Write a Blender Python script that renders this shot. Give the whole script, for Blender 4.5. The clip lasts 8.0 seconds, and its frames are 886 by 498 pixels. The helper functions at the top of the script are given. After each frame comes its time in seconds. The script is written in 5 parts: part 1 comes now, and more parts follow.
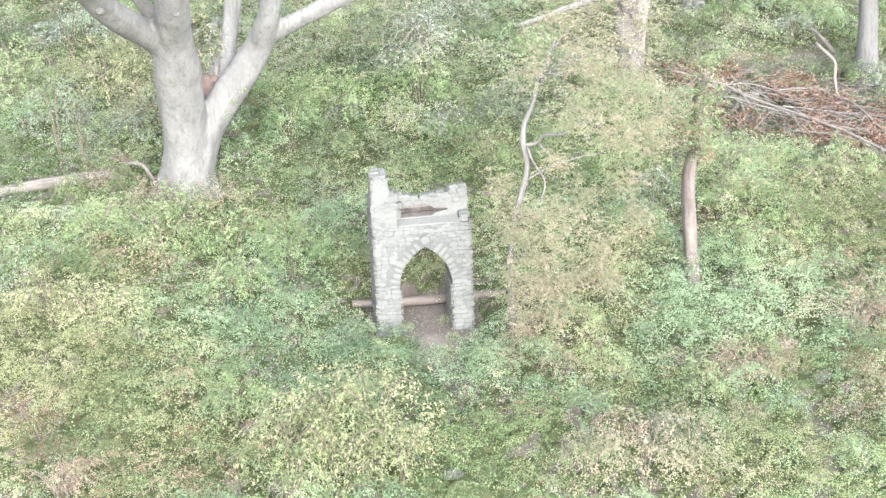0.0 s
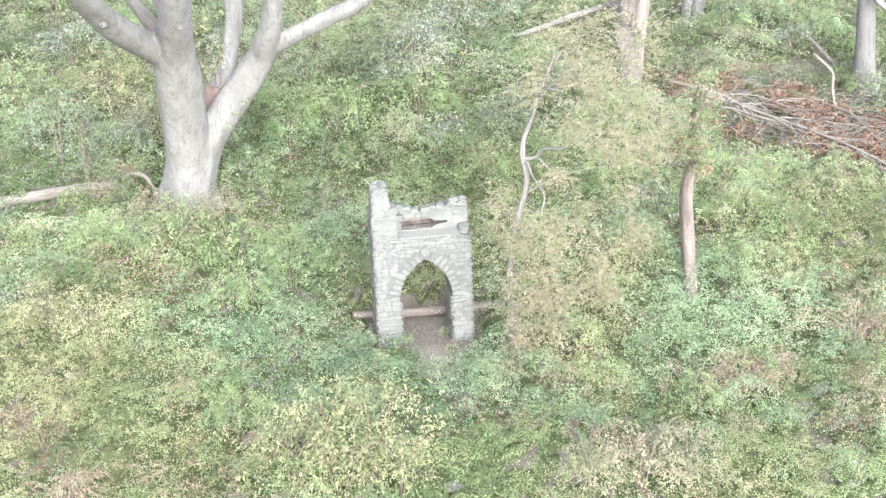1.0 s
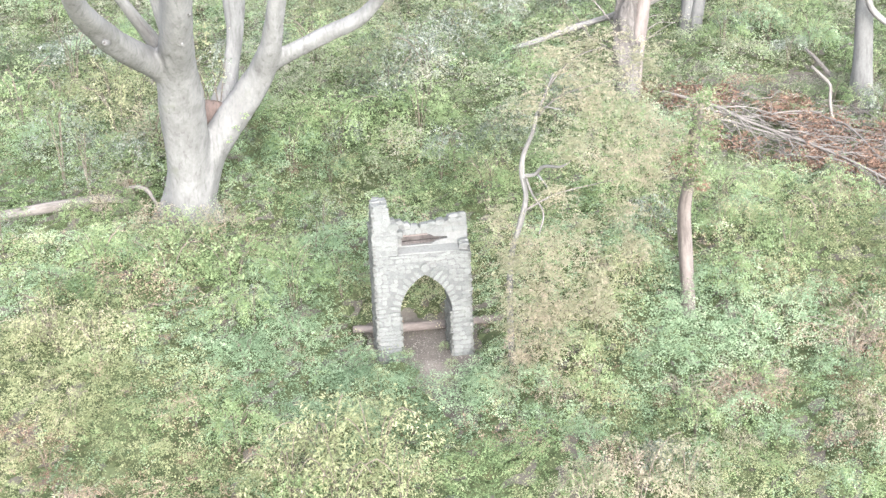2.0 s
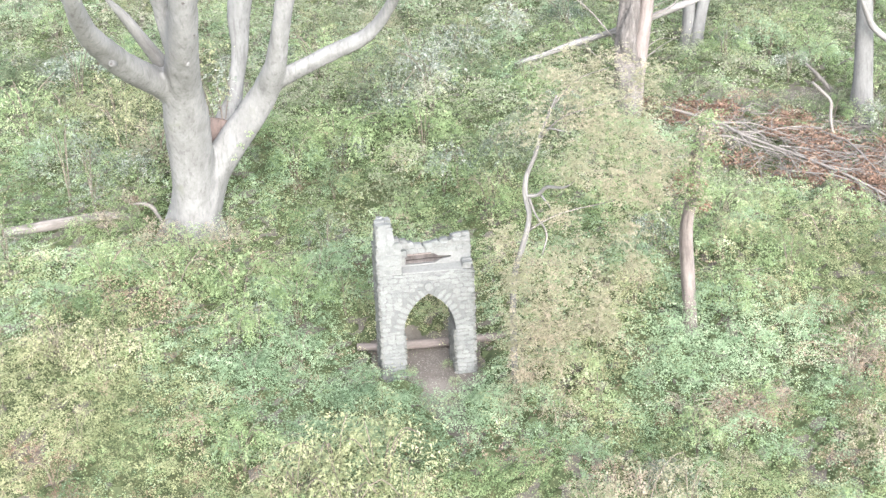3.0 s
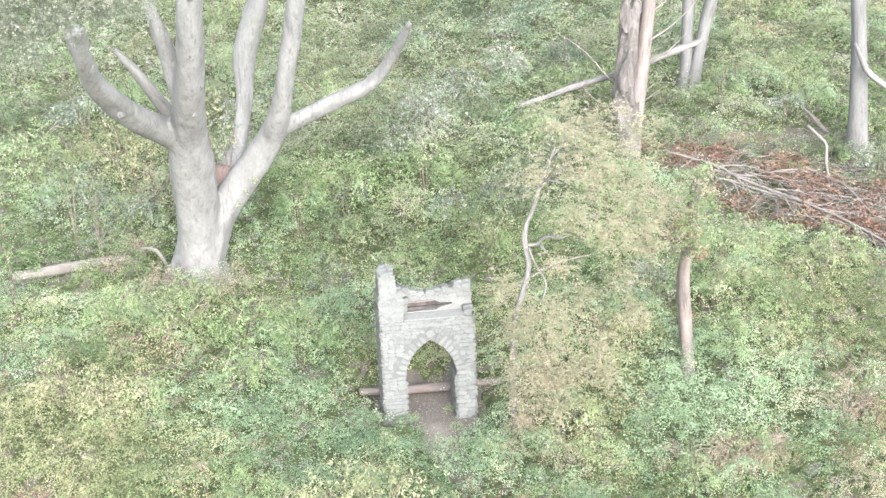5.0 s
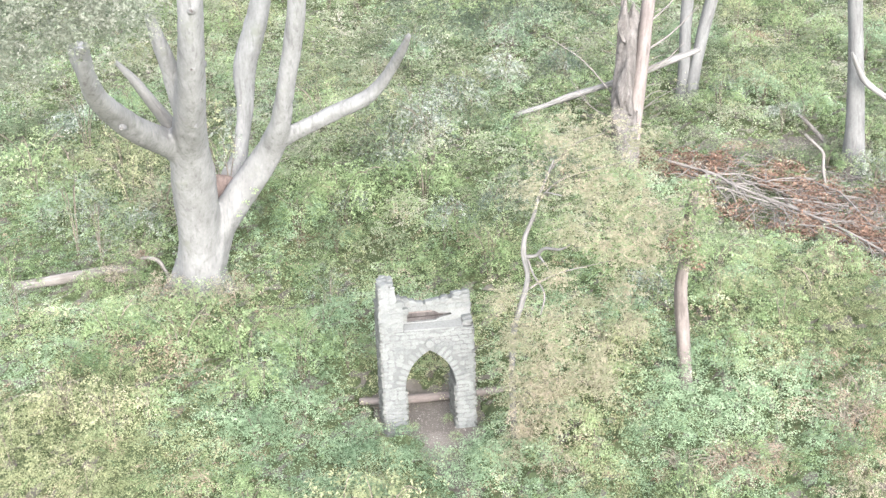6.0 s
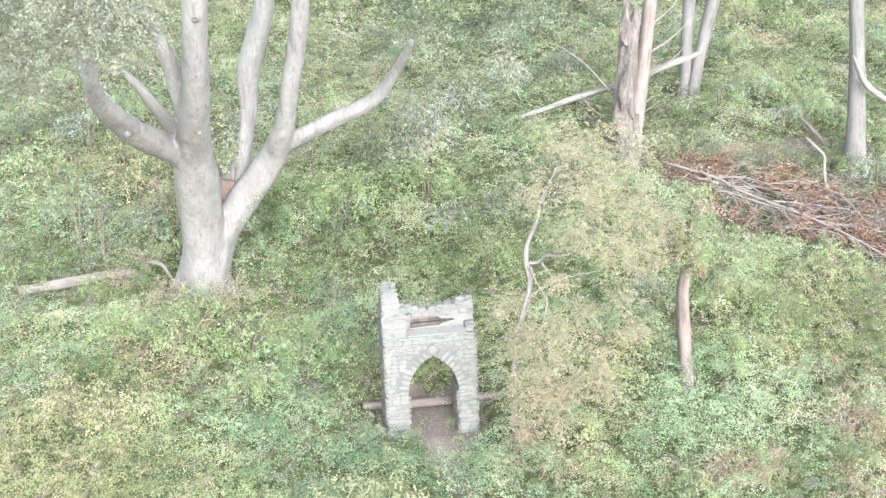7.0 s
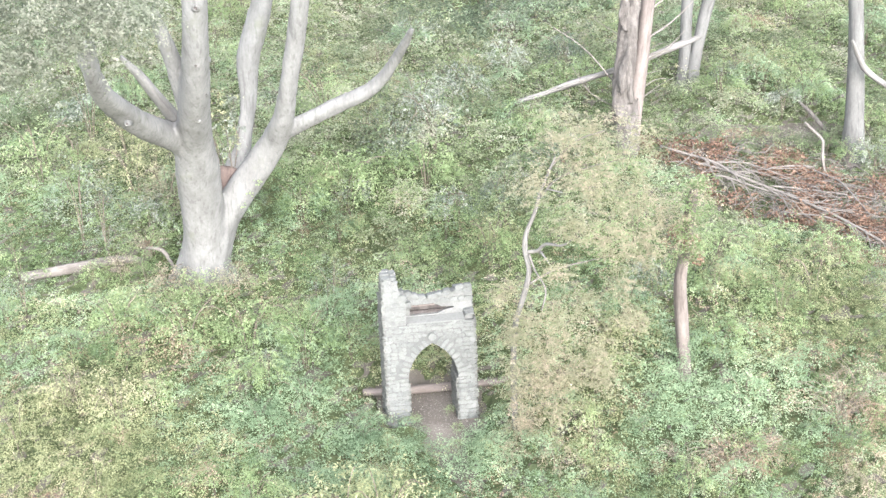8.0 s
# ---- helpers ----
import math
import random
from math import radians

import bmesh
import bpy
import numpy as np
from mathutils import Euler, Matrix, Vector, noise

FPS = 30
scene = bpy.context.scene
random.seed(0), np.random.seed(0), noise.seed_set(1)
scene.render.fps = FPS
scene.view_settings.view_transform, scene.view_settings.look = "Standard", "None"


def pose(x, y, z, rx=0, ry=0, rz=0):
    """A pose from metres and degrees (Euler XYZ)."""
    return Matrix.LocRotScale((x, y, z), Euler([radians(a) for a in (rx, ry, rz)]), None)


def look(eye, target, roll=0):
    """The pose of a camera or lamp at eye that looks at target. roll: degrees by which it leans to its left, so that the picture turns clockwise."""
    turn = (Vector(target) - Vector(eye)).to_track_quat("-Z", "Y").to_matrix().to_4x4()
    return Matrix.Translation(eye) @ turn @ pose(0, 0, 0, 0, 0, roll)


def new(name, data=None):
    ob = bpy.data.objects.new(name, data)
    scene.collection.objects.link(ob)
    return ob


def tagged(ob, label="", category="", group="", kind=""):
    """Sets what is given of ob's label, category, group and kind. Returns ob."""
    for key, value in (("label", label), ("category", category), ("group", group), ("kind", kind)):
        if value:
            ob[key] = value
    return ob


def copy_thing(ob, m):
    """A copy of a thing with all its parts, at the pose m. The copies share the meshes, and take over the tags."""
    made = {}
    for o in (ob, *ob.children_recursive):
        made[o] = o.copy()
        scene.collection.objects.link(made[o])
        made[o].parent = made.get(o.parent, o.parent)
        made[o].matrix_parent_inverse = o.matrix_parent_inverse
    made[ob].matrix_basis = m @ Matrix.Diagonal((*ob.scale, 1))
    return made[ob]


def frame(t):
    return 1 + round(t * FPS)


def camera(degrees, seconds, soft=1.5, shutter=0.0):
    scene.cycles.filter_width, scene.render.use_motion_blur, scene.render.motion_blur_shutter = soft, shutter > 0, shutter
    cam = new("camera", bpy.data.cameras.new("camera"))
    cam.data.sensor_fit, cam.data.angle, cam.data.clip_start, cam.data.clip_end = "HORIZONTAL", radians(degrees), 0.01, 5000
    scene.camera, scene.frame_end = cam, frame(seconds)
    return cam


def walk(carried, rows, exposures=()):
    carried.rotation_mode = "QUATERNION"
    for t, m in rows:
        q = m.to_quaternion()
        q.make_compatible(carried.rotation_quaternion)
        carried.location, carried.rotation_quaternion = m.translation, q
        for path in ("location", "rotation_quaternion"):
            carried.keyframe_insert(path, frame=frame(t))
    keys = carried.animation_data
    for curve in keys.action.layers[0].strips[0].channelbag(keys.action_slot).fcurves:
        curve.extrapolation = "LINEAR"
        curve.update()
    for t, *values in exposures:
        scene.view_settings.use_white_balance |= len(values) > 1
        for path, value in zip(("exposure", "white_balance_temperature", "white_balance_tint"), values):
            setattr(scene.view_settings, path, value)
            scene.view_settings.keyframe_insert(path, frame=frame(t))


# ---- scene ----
cam = camera(42.0, 8.0, soft=1.45)
PATH = [
    (0, (-1.006, -27.966, 11.154), (-0.901, -26.061, 10.553), -2.4),
    (0.5, (-1.029, -28.034, 11.316), (-0.924, -26.129, 10.715), -2.4),
    (1, (-1.032, -28.101, 11.482), (-0.925, -26.196, 10.884), -2.3),
    (1.5, (-1.021, -28.111, 11.648), (-0.913, -26.205, 11.051), -2.3),
    (2.8, (-1.113, -28.313, 12.273), (-1.003, -26.405, 11.682), -2.1),
    (3, (-1.125, -28.284, 12.315), (-1.016, -26.375, 11.727), -2.2),
    (3.5, (-1.138, -28.342, 12.514), (-1.032, -26.431, 11.935), -2.2),
    (4, (-1.148, -28.44, 12.698), (-1.039, -26.519, 12.153), -2.2),
    (4.5, (-1.129, -28.555, 12.844), (-1.02, -26.634, 12.3), -2.2),
    (6, (-1.146, -28.81, 13.287), (-1.034, -26.888, 12.747), -2.2),
    (6.5, (-1.162, -28.854, 13.446), (-1.05, -26.932, 12.906), -2.2),
    (7, (-1.189, -28.891, 13.606), (-1.079, -26.97, 13.058), -2.2),
    (7.5, (-1.199, -28.903, 13.751), (-1.089, -26.989, 13.183), -2.2),
    (8, (-1.19, -28.98, 13.979), (-1.081, -27.071, 13.391), -2.2),
]
walk(cam, [(t, look(eye, target, roll)) for t, eye, target, roll in PATH], exposures=[(0, 2.8, 6290, 13), (8, 2.8, 6290, 13)])

# ---- daylight: bright overcast sky with a weak wide sun ----
SUN_EL, SUN_AZ = 16.0, 167.0
world = bpy.data.worlds.new("overcast_sky")
scene.world = world
world.use_nodes = True
wn, wl = world.node_tree.nodes, world.node_tree.links
sky = wn.new("ShaderNodeTexSky")
sky.sky_type = "NISHITA"
sky.sun_disc = False
sky.sun_elevation, sky.sun_rotation = radians(SUN_EL), radians(SUN_AZ)
sky.air_density, sky.dust_density, sky.ozone_density = 1.0, 2.7, 1.0
wn["Background"].inputs["Strength"].default_value = 0.14
cloud = wn.new("ShaderNodeHueSaturation")
cloud.inputs["Saturation"].default_value = 0.3
wl.new(sky.outputs["Color"], cloud.inputs["Color"])
wl.new(cloud.outputs["Color"], wn["Background"].inputs["Color"])
sun_data = bpy.data.lights.new("sun", "SUN")
sun_data.energy, sun_data.angle, sun_data.color = 1.4, radians(130), (1.0, 0.99, 0.965)
sun = new("sun", sun_data)
to_sun = Vector((math.sin(radians(SUN_AZ)) * math.cos(radians(SUN_EL)), math.cos(radians(SUN_AZ)) * math.cos(radians(SUN_EL)), math.sin(radians(SUN_EL))))
sun.matrix_world = look(to_sun * 60, (0, 0, 0))

rng = np.random.default_rng(7)


# ---- materials ----
def material(name, rough=0.8):
    m = bpy.data.materials.new(name)
    m.use_nodes = True
    bsdf = m.node_tree.nodes["Principled BSDF"]
    bsdf.inputs["Roughness"].default_value = rough
    bsdf.inputs["Specular IOR Level"].default_value = 0.3
    return m, m.node_tree.nodes, m.node_tree.links, bsdf


def ramp(nodes, stops):
    r = nodes.new("ShaderNodeValToRGB")
    el = r.color_ramp.elements
    while len(el) < len(stops):
        el.new(0.5)
    for e, (p, c) in zip(el, stops):
        e.position, e.color = p, (*c, 1)
    return r


def noise_tex(nodes, links, coord, scale, detail=4, rough=0.6, stretch=None):
    n = nodes.new("ShaderNodeTexNoise")
    n.inputs["Scale"].default_value, n.inputs["Detail"].default_value, n.inputs["Roughness"].default_value = scale, detail, rough
    if stretch:
        mp = nodes.new("ShaderNodeMapping")
        mp.inputs["Scale"].default_value = stretch
        links.new(coord, mp.inputs["Vector"])
        coord = mp.outputs["Vector"]
    links.new(coord, n.inputs["Vector"])
    return n


def mix(nodes, links, a, b, fac, mode="MIX"):
    n = nodes.new("ShaderNodeMix")
    n.data_type, n.blend_type = "RGBA", mode
    for sock, v in ((n.inputs[6], a), (n.inputs[7], b), (n.inputs[0], fac)):
        if isinstance(v, (int, float)):
            sock.default_value = v
        elif isinstance(v, tuple):
            sock.default_value = (*v, 1)
        else:
            links.new(v, sock)
    return n.outputs[2]


def bump(nodes, links, bsdf, height, strength, distance):
    b = nodes.new("ShaderNodeBump")
    b.inputs["Strength"].default_value, b.inputs["Distance"].default_value = strength, distance
    links.new(height, b.inputs["Height"])
    links.new(b.outputs["Normal"], bsdf.inputs["Normal"])


def leaf_material(name, stops, patch=0.35, spread=0.5, lit=0.45, rough=0.68):
    """Leaves: colour from slow patches and from leaf to leaf, with light passing through the blade."""
    m, n, l, bsdf = material(name, rough)
    bsdf.inputs["Specular IOR Level"].default_value = 0.15
    geo = n.new("ShaderNodeNewGeometry")
    slow = noise_tex(n, l, geo.outputs["Position"], patch, 3, 0.6)
    fine = noise_tex(n, l, geo.outputs["Position"], patch * 6, 2, 0.5)
    a = n.new("ShaderNodeMath")
    a.operation = "MULTIPLY_ADD"
    l.new(geo.outputs["Random Per Island"], a.inputs[0])
    a.inputs[1].default_value = spread
    b = n.new("ShaderNodeMath")
    b.operation = "MULTIPLY_ADD"
    l.new(slow.outputs["Fac"], b.inputs[0])
    b.inputs[1].default_value = 1.3
    c = n.new("ShaderNodeMath")
    c.operation = "MULTIPLY_ADD"
    l.new(fine.outputs["Fac"], c.inputs[0])
    c.inputs[1].default_value = 0.6
    c.inputs[2].default_value = -0.62 - spread * 0.5
    own = n.new("ShaderNodeObjectInfo")
    d = n.new("ShaderNodeMath")
    d.operation = "MULTIPLY_ADD"
    l.new(own.outputs["Random"], d.inputs[0])
    d.inputs[1].default_value = 0.35
    l.new(c.outputs[0], d.inputs[2])
    tone = n.new("ShaderNodeAttribute")
    tone.attribute_name = "tone"
    e = n.new("ShaderNodeMath")
    e.operation = "MULTIPLY_ADD"
    l.new(tone.outputs["Fac"], e.inputs[0])
    e.inputs[1].default_value = 0.6
    l.new(d.outputs[0], e.inputs[2])
    l.new(e.outputs[0], b.inputs[2])
    l.new(b.outputs[0], a.inputs[2])
    r = ramp(n, stops)
    l.new(a.outputs[0], r.inputs["Fac"])
    l.new(r.outputs["Color"], bsdf.inputs["Base Color"])
    tr = n.new("ShaderNodeBsdfTranslucent")
    l.new(r.outputs["Color"], tr.inputs["Color"])
    mx = n.new("ShaderNodeMixShader")
    mx.inputs[0].default_value = lit
    l.new(bsdf.outputs[0], mx.inputs[1])
    l.new(tr.outputs[0], mx.inputs[2])
    l.new(mx.outputs[0], n["Material Output"].inputs["Surface"])
    return m


def bark_material(name, light, dark, moss=None, stretch=(4, 4, 1.1), scale=1.6, relief=0.45, along=True):
    m, n, l, bsdf = material(name, 0.85)
    if along:
        grain = n.new("ShaderNodeAttribute")
        grain.attribute_name = "grain"
        at = grain.outputs["Vector"]
    else:
        at = n.new("ShaderNodeTexCoord").outputs["Object"]
    big = noise_tex(n, l, at, scale * 0.5, 5, 0.65, stretch)
    fine = noise_tex(n, l, at, scale * 3, 6, 0.7, (stretch[0], stretch[1], stretch[2] * 1.5))
    r = ramp(n, [(0.32, dark), (0.48, tuple(0.5 * (p + q) for p, q in zip(light, dark))), (0.62, light)])
    l.new(big.outputs["Fac"], r.inputs["Fac"])
    col = mix(n, l, r.outputs["Color"], fine.outputs["Fac"], 0.42, "OVERLAY")
    if moss:
        pat = noise_tex(n, l, at, 1.1, 5, 0.7)
        pr = ramp(n, [(0.58, (0, 0, 0)), (0.72, (1, 1, 1))])
        l.new(pat.outputs["Fac"], pr.inputs["Fac"])
        col = mix(n, l, col, moss, pr.outputs["Color"])
    l.new(col, bsdf.inputs["Base Color"])
    crack = noise_tex(n, l, at, scale * 1.3, 3, 0.5, (stretch[0] * 1.6, stretch[1] * 1.6, stretch[2] * 0.5))
    cr = ramp(n, [(0.36, (0.45, 0.45, 0.45)), (0.44, (1, 1, 1))])
    l.new(crack.outputs["Fac"], cr.inputs["Fac"])
    col = mix(n, l, col, cr.outputs["Color"], 0.42, "MULTIPLY")
    l.new(col, bsdf.inputs["Base Color"])
    both = n.new("ShaderNodeMath")
    both.operation = "ADD"
    l.new(fine.outputs["Fac"], both.inputs[0])
    l.new(cr.outputs["Color"], both.inputs[1])
    bump(n, l, bsdf, both.outputs[0], relief, 0.04)
    return m


def stone_material(name, stops, scale=5.0, per_object=True):
    m, n, l, bsdf = material(name, 0.88)
    geo = n.new("ShaderNodeNewGeometry")
    info = n.new("ShaderNodeObjectInfo")
    grain = noise_tex(n, l, geo.outputs["Position"], scale * 5, 6, 0.7)
    stain = noise_tex(n, l, geo.outputs["Position"], scale * 0.4, 4, 0.65)
    a = n.new("ShaderNodeMath")
    a.operation = "MULTIPLY_ADD"
    l.new(info.outputs["Random"] if per_object else geo.outputs["Random Per Island"], a.inputs[0])
    a.inputs[1].default_value = 0.5
    b = n.new("ShaderNodeMath")
    b.operation = "MULTIPLY_ADD"
    l.new(stain.outputs["Fac"], b.inputs[0])
    b.inputs[1].default_value, b.inputs[2].default_value = 0.9, -0.28
    l.new(b.outputs[0], a.inputs[2])
    r = ramp(n, stops)
    l.new(a.outputs[0], r.inputs["Fac"])
    col = mix(n, l, r.outputs["Color"], grain.outputs["Fac"], 0.45, "OVERLAY")
    lichen = noise_tex(n, l, geo.outputs["Position"], scale * 2.2, 5, 0.7)
    patch = ramp(n, [(0.52, (0, 0, 0)), (0.66, (1, 1, 1))])
    l.new(lichen.outputs["Fac"], patch.inputs["Fac"])
    half = n.new("ShaderNodeMath")
    half.operation = "MULTIPLY"
    l.new(patch.outputs["Color"], half.inputs[0])
    half.inputs[1].default_value = 0.35
    col = mix(n, l, col, tuple(1.05 * v for v in stops[-1][1]), half.outputs[0])
    l.new(col, bsdf.inputs["Base Color"])
    rough = n.new("ShaderNodeMath")
    rough.operation = "ADD"
    l.new(grain.outputs["Fac"], rough.inputs[0])
    l.new(lichen.outputs["Fac"], rough.inputs[1])
    bump(n, l, bsdf, rough.outputs[0], 0.7, 0.025)
    return m


HEART = bark_material("wood_red_heart", (0.14, 0.108, 0.096), (0.075, 0.056, 0.05), along=False)
LINTEL = bark_material("timber_faded_pink", (0.15, 0.125, 0.118), (0.095, 0.08, 0.076), along=False)
# dark rotten wood whose colour also paints the shade of slot and knot holes
ROT_SHADE = bark_material("wood_rot_and_shade", (0.075, 0.068, 0.066), (0.035, 0.031, 0.03), along=False)
GREEN = leaf_material("leaf_mid_green", [(0.0, (0.130, 0.186, 0.097)), (0.3, (0.217, 0.296, 0.151)), (0.55, (0.295, 0.381, 0.205)), (0.75, (0.362, 0.450, 0.249)), (0.9, (0.409, 0.479, 0.286)), (1.0, (0.451, 0.479, 0.326))], spread=0.14, lit=0.56)
THICKET = leaf_material("leaf_thicket_green", [(0.0, (0.086, 0.108, 0.065)), (0.3, (0.161, 0.197, 0.124)), (0.55, (0.246, 0.280, 0.186)), (0.75, (0.323, 0.361, 0.252)), (0.9, (0.388, 0.404, 0.310)), (1.0, (0.442, 0.419, 0.364))], spread=0.14, lit=0.56)
BLUE = leaf_material("leaf_blue_green", [(0.0, (0.141, 0.208, 0.131)), (0.4, (0.245, 0.340, 0.217)), (0.7, (0.344, 0.448, 0.301)), (0.9, (0.421, 0.530, 0.358)), (1.0, (0.491, 0.560, 0.401))], spread=0.14, lit=0.56)
YELLOW = leaf_material("leaf_yellow_green", [(0.0, (0.186, 0.219, 0.119)), (0.4, (0.316, 0.348, 0.203)), (0.7, (0.423, 0.437, 0.266)), (0.9, (0.492, 0.486, 0.313)), (1.0, (0.538, 0.493, 0.369))], spread=0.14, lit=0.56)
PALE = leaf_material("leaf_pale_olive", [(0.0, (0.254, 0.267, 0.179)), (0.4, (0.322, 0.323, 0.226)), (0.7, (0.375, 0.347, 0.263)), (1.0, (0.421, 0.359, 0.295))], patch=0.6, spread=0.12, lit=0.56)
LITTER = leaf_material("leaf_litter_grey", [(0.0, (0.12, 0.11, 0.10)), (0.5, (0.22, 0.205, 0.19)), (1.0, (0.40, 0.38, 0.355))], patch=1.5, lit=0.1)
GREY = leaf_material("leaf_grey_green", [(0.0, (0.149, 0.195, 0.147)), (0.5, (0.272, 0.320, 0.272)), (1.0, (0.412, 0.425, 0.382))], spread=0.14)
HANG = leaf_material("leaf_hanging_green", [(0.0, (0.108, 0.134, 0.100)), (0.5, (0.184, 0.210, 0.161)), (1.0, (0.280, 0.288, 0.246))], spread=0.14)
TAN = leaf_material("leaf_dry_tan", [(0.0, (0.170, 0.119, 0.090)), (0.4, (0.295, 0.218, 0.166)), (0.7, (0.378, 0.295, 0.227)), (1.0, (0.433, 0.359, 0.283))])
RUST = leaf_material("leaf_rust", [(0.0, (0.106, 0.068, 0.052)), (0.4, (0.192, 0.125, 0.093)), (0.75, (0.250, 0.175, 0.134)), (1.0, (0.298, 0.250, 0.196))], lit=0.25)
# dark greens that paint the shaded gaps between leaves
UNDER = leaf_material("gap_shade", [(0.0, (0.030, 0.042, 0.022)), (0.4, (0.051, 0.068, 0.033)), (0.7, (0.075, 0.088, 0.045)), (1.0, (0.119, 0.101, 0.061))], patch=3.0, spread=0.0, lit=0.1)
DARK = leaf_material("leaf_deep_green", [(0.0, (0.059, 0.075, 0.055)), (0.5, (0.187, 0.225, 0.187)), (1.0, (0.467, 0.490, 0.441))], lit=0.4)
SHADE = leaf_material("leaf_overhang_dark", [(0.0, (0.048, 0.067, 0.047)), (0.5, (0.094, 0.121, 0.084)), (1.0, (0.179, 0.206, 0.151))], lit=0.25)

BARK_PALE = bark_material("bark_pale_grey", (0.152, 0.155, 0.155), (0.110, 0.112, 0.111), moss=(0.112, 0.118, 0.104), stretch=(3, 3, 1.0), relief=0.2, along=False)
BARK_PINK = bark_material("bark_pinkish_grey", (0.157, 0.139, 0.131), (0.102, 0.088, 0.083))
BARK_BROWN = bark_material("bark_grey_brown", (0.140, 0.142, 0.138), (0.083, 0.082, 0.079))
BARK_FAR = bark_material("bark_smooth_grey", (0.110, 0.113, 0.111), (0.081, 0.081, 0.080))
BARK_DEAD = bark_material("wood_weathered_bare", (0.123, 0.115, 0.109), (0.058, 0.053, 0.049), stretch=(7, 7, 0.8), relief=0.8, along=False)
BARK_WHITE = bark_material("bark_white", (0.160, 0.158, 0.155), (0.110, 0.108, 0.102))
TWIG = bark_material("twig_grey_brown", (0.170, 0.160, 0.151), (0.098, 0.089, 0.082))
STALK = bark_material("stalk_bleached_tan", (0.218, 0.200, 0.163), (0.142, 0.125, 0.100))
STEM = bark_material("stem_brown", (0.15, 0.13, 0.105), (0.08, 0.068, 0.055))

STONE = stone_material("fieldstone", [(0.0, (0.071, 0.076, 0.075)), (0.25, (0.102, 0.109, 0.107)), (0.6, (0.120, 0.127, 0.126)), (1.0, (0.153, 0.161, 0.158))])
STONE_JOINED = stone_material("fieldstone_side", [(0.05, (0.062, 0.064, 0.060)), (0.35, (0.089, 0.093, 0.088)), (0.7, (0.115, 0.120, 0.114)), (1.0, (0.149, 0.155, 0.148))], per_object=False)
MORTAR = stone_material("lime_mortar", [(0.0, (0.063, 0.067, 0.066)), (0.5, (0.080, 0.084, 0.084)), (1.0, (0.099, 0.104, 0.102))], scale=3.0)
LIME = stone_material("lime_render", [(0.0, (0.101, 0.106, 0.103)), (0.5, (0.127, 0.132, 0.131)), (1.0, (0.158, 0.164, 0.159))], scale=3.0)

SOIL, n_, l_, b_ = material("forest_soil", 0.95)
g_ = n_.new("ShaderNodeNewGeometry")
s1 = noise_tex(n_, l_, g_.outputs["Position"], 0.6, 5, 0.65)
s2 = noise_tex(n_, l_, g_.outputs["Position"], 14, 6, 0.7)
r_ = ramp(n_, [(0.3, (0.068, 0.061, 0.054)), (0.5, (0.112, 0.101, 0.09)), (0.7, (0.158, 0.145, 0.131))])
l_.new(s1.outputs["Fac"], r_.inputs["Fac"])
l_.new(mix(n_, l_, r_.outputs["Color"], s2.outputs["Fac"], 0.5, "OVERLAY"), b_.inputs["Base Color"])
# past the bank the unseen land is pale, added to bounce light upwards
m_ = n_.new("ShaderNodeAttribute")
m_.attribute_name = "pale_bounce"
gr_ = ramp(n_, [(0.3, (0.15, 0.17, 0.10)), (0.7, (0.24, 0.25, 0.165))])
l_.new(s1.outputs["Fac"], gr_.inputs["Fac"])
l_.new(mix(n_, l_, mix(n_, l_, r_.outputs["Color"], s2.outputs["Fac"], 0.5, "OVERLAY"), gr_.outputs["Color"], m_.outputs["Fac"]), b_.inputs["Base Color"])
bump(n_, l_, b_, s2.outputs["Fac"], 0.8, 0.04)


# ---- shape helpers ----
def put(name, verts, faces, mat, parent=None, smooth=True, label=""):
    me = bpy.data.meshes.new(name)
    verts = np.array(verts, float)
    me.from_pydata(verts[:, :3].tolist(), [], faces)
    me.materials.append(mat)
    if verts.shape[1] == 6:
        me.attributes.new("grain", "FLOAT_VECTOR", "POINT").data.foreach_set("vector", verts[:, 3:].ravel().astype(np.float32))
    if smooth:
        me.polygons.foreach_set("use_smooth", [True] * len(me.polygons))
    me.update()
    ob = new(name, me)
    if parent is not None:
        ob.parent = parent
    if label:
        ob["label"] = label
    return ob


def part(name, bm, mat, parent, label=""):
    me = bpy.data.meshes.new(name)
    bm.to_mesh(me)
    bm.free()
    me.materials.append(mat)
    ob = new(name, me)
    ob.parent = parent
    if label:
        ob["label"] = label
    return ob


def thing(name, at, label, category, group="", kind=""):
    e = new(name)
    e.location = at
    e.empty_display_size = 0.2
    return tagged(e, label, category, group, kind)


def smooth_line(pts, step):
    """Catmull-Rom through rows of x, y, z, radius."""
    p = np.array(pts, float)
    p = np.vstack([2 * p[0] - p[1], p, 2 * p[-1] - p[-2]])
    out = []
    for i in range(1, len(p) - 2):
        k = max(2, int(np.ceil(np.linalg.norm(p[i + 1, :3] - p[i, :3]) / step)))
        t = np.linspace(0, 1, k, endpoint=False)[:, None]
        out.append(0.5 * (2 * p[i] + (p[i + 1] - p[i - 1]) * t + (2 * p[i - 1] - 5 * p[i] + 4 * p[i + 1] - p[i + 2]) * t ** 2
                          + (3 * p[i] - p[i - 1] - 3 * p[i + 1] + p[i + 2]) * t ** 3))
    out.append(p[-2][None])
    return np.vstack(out)


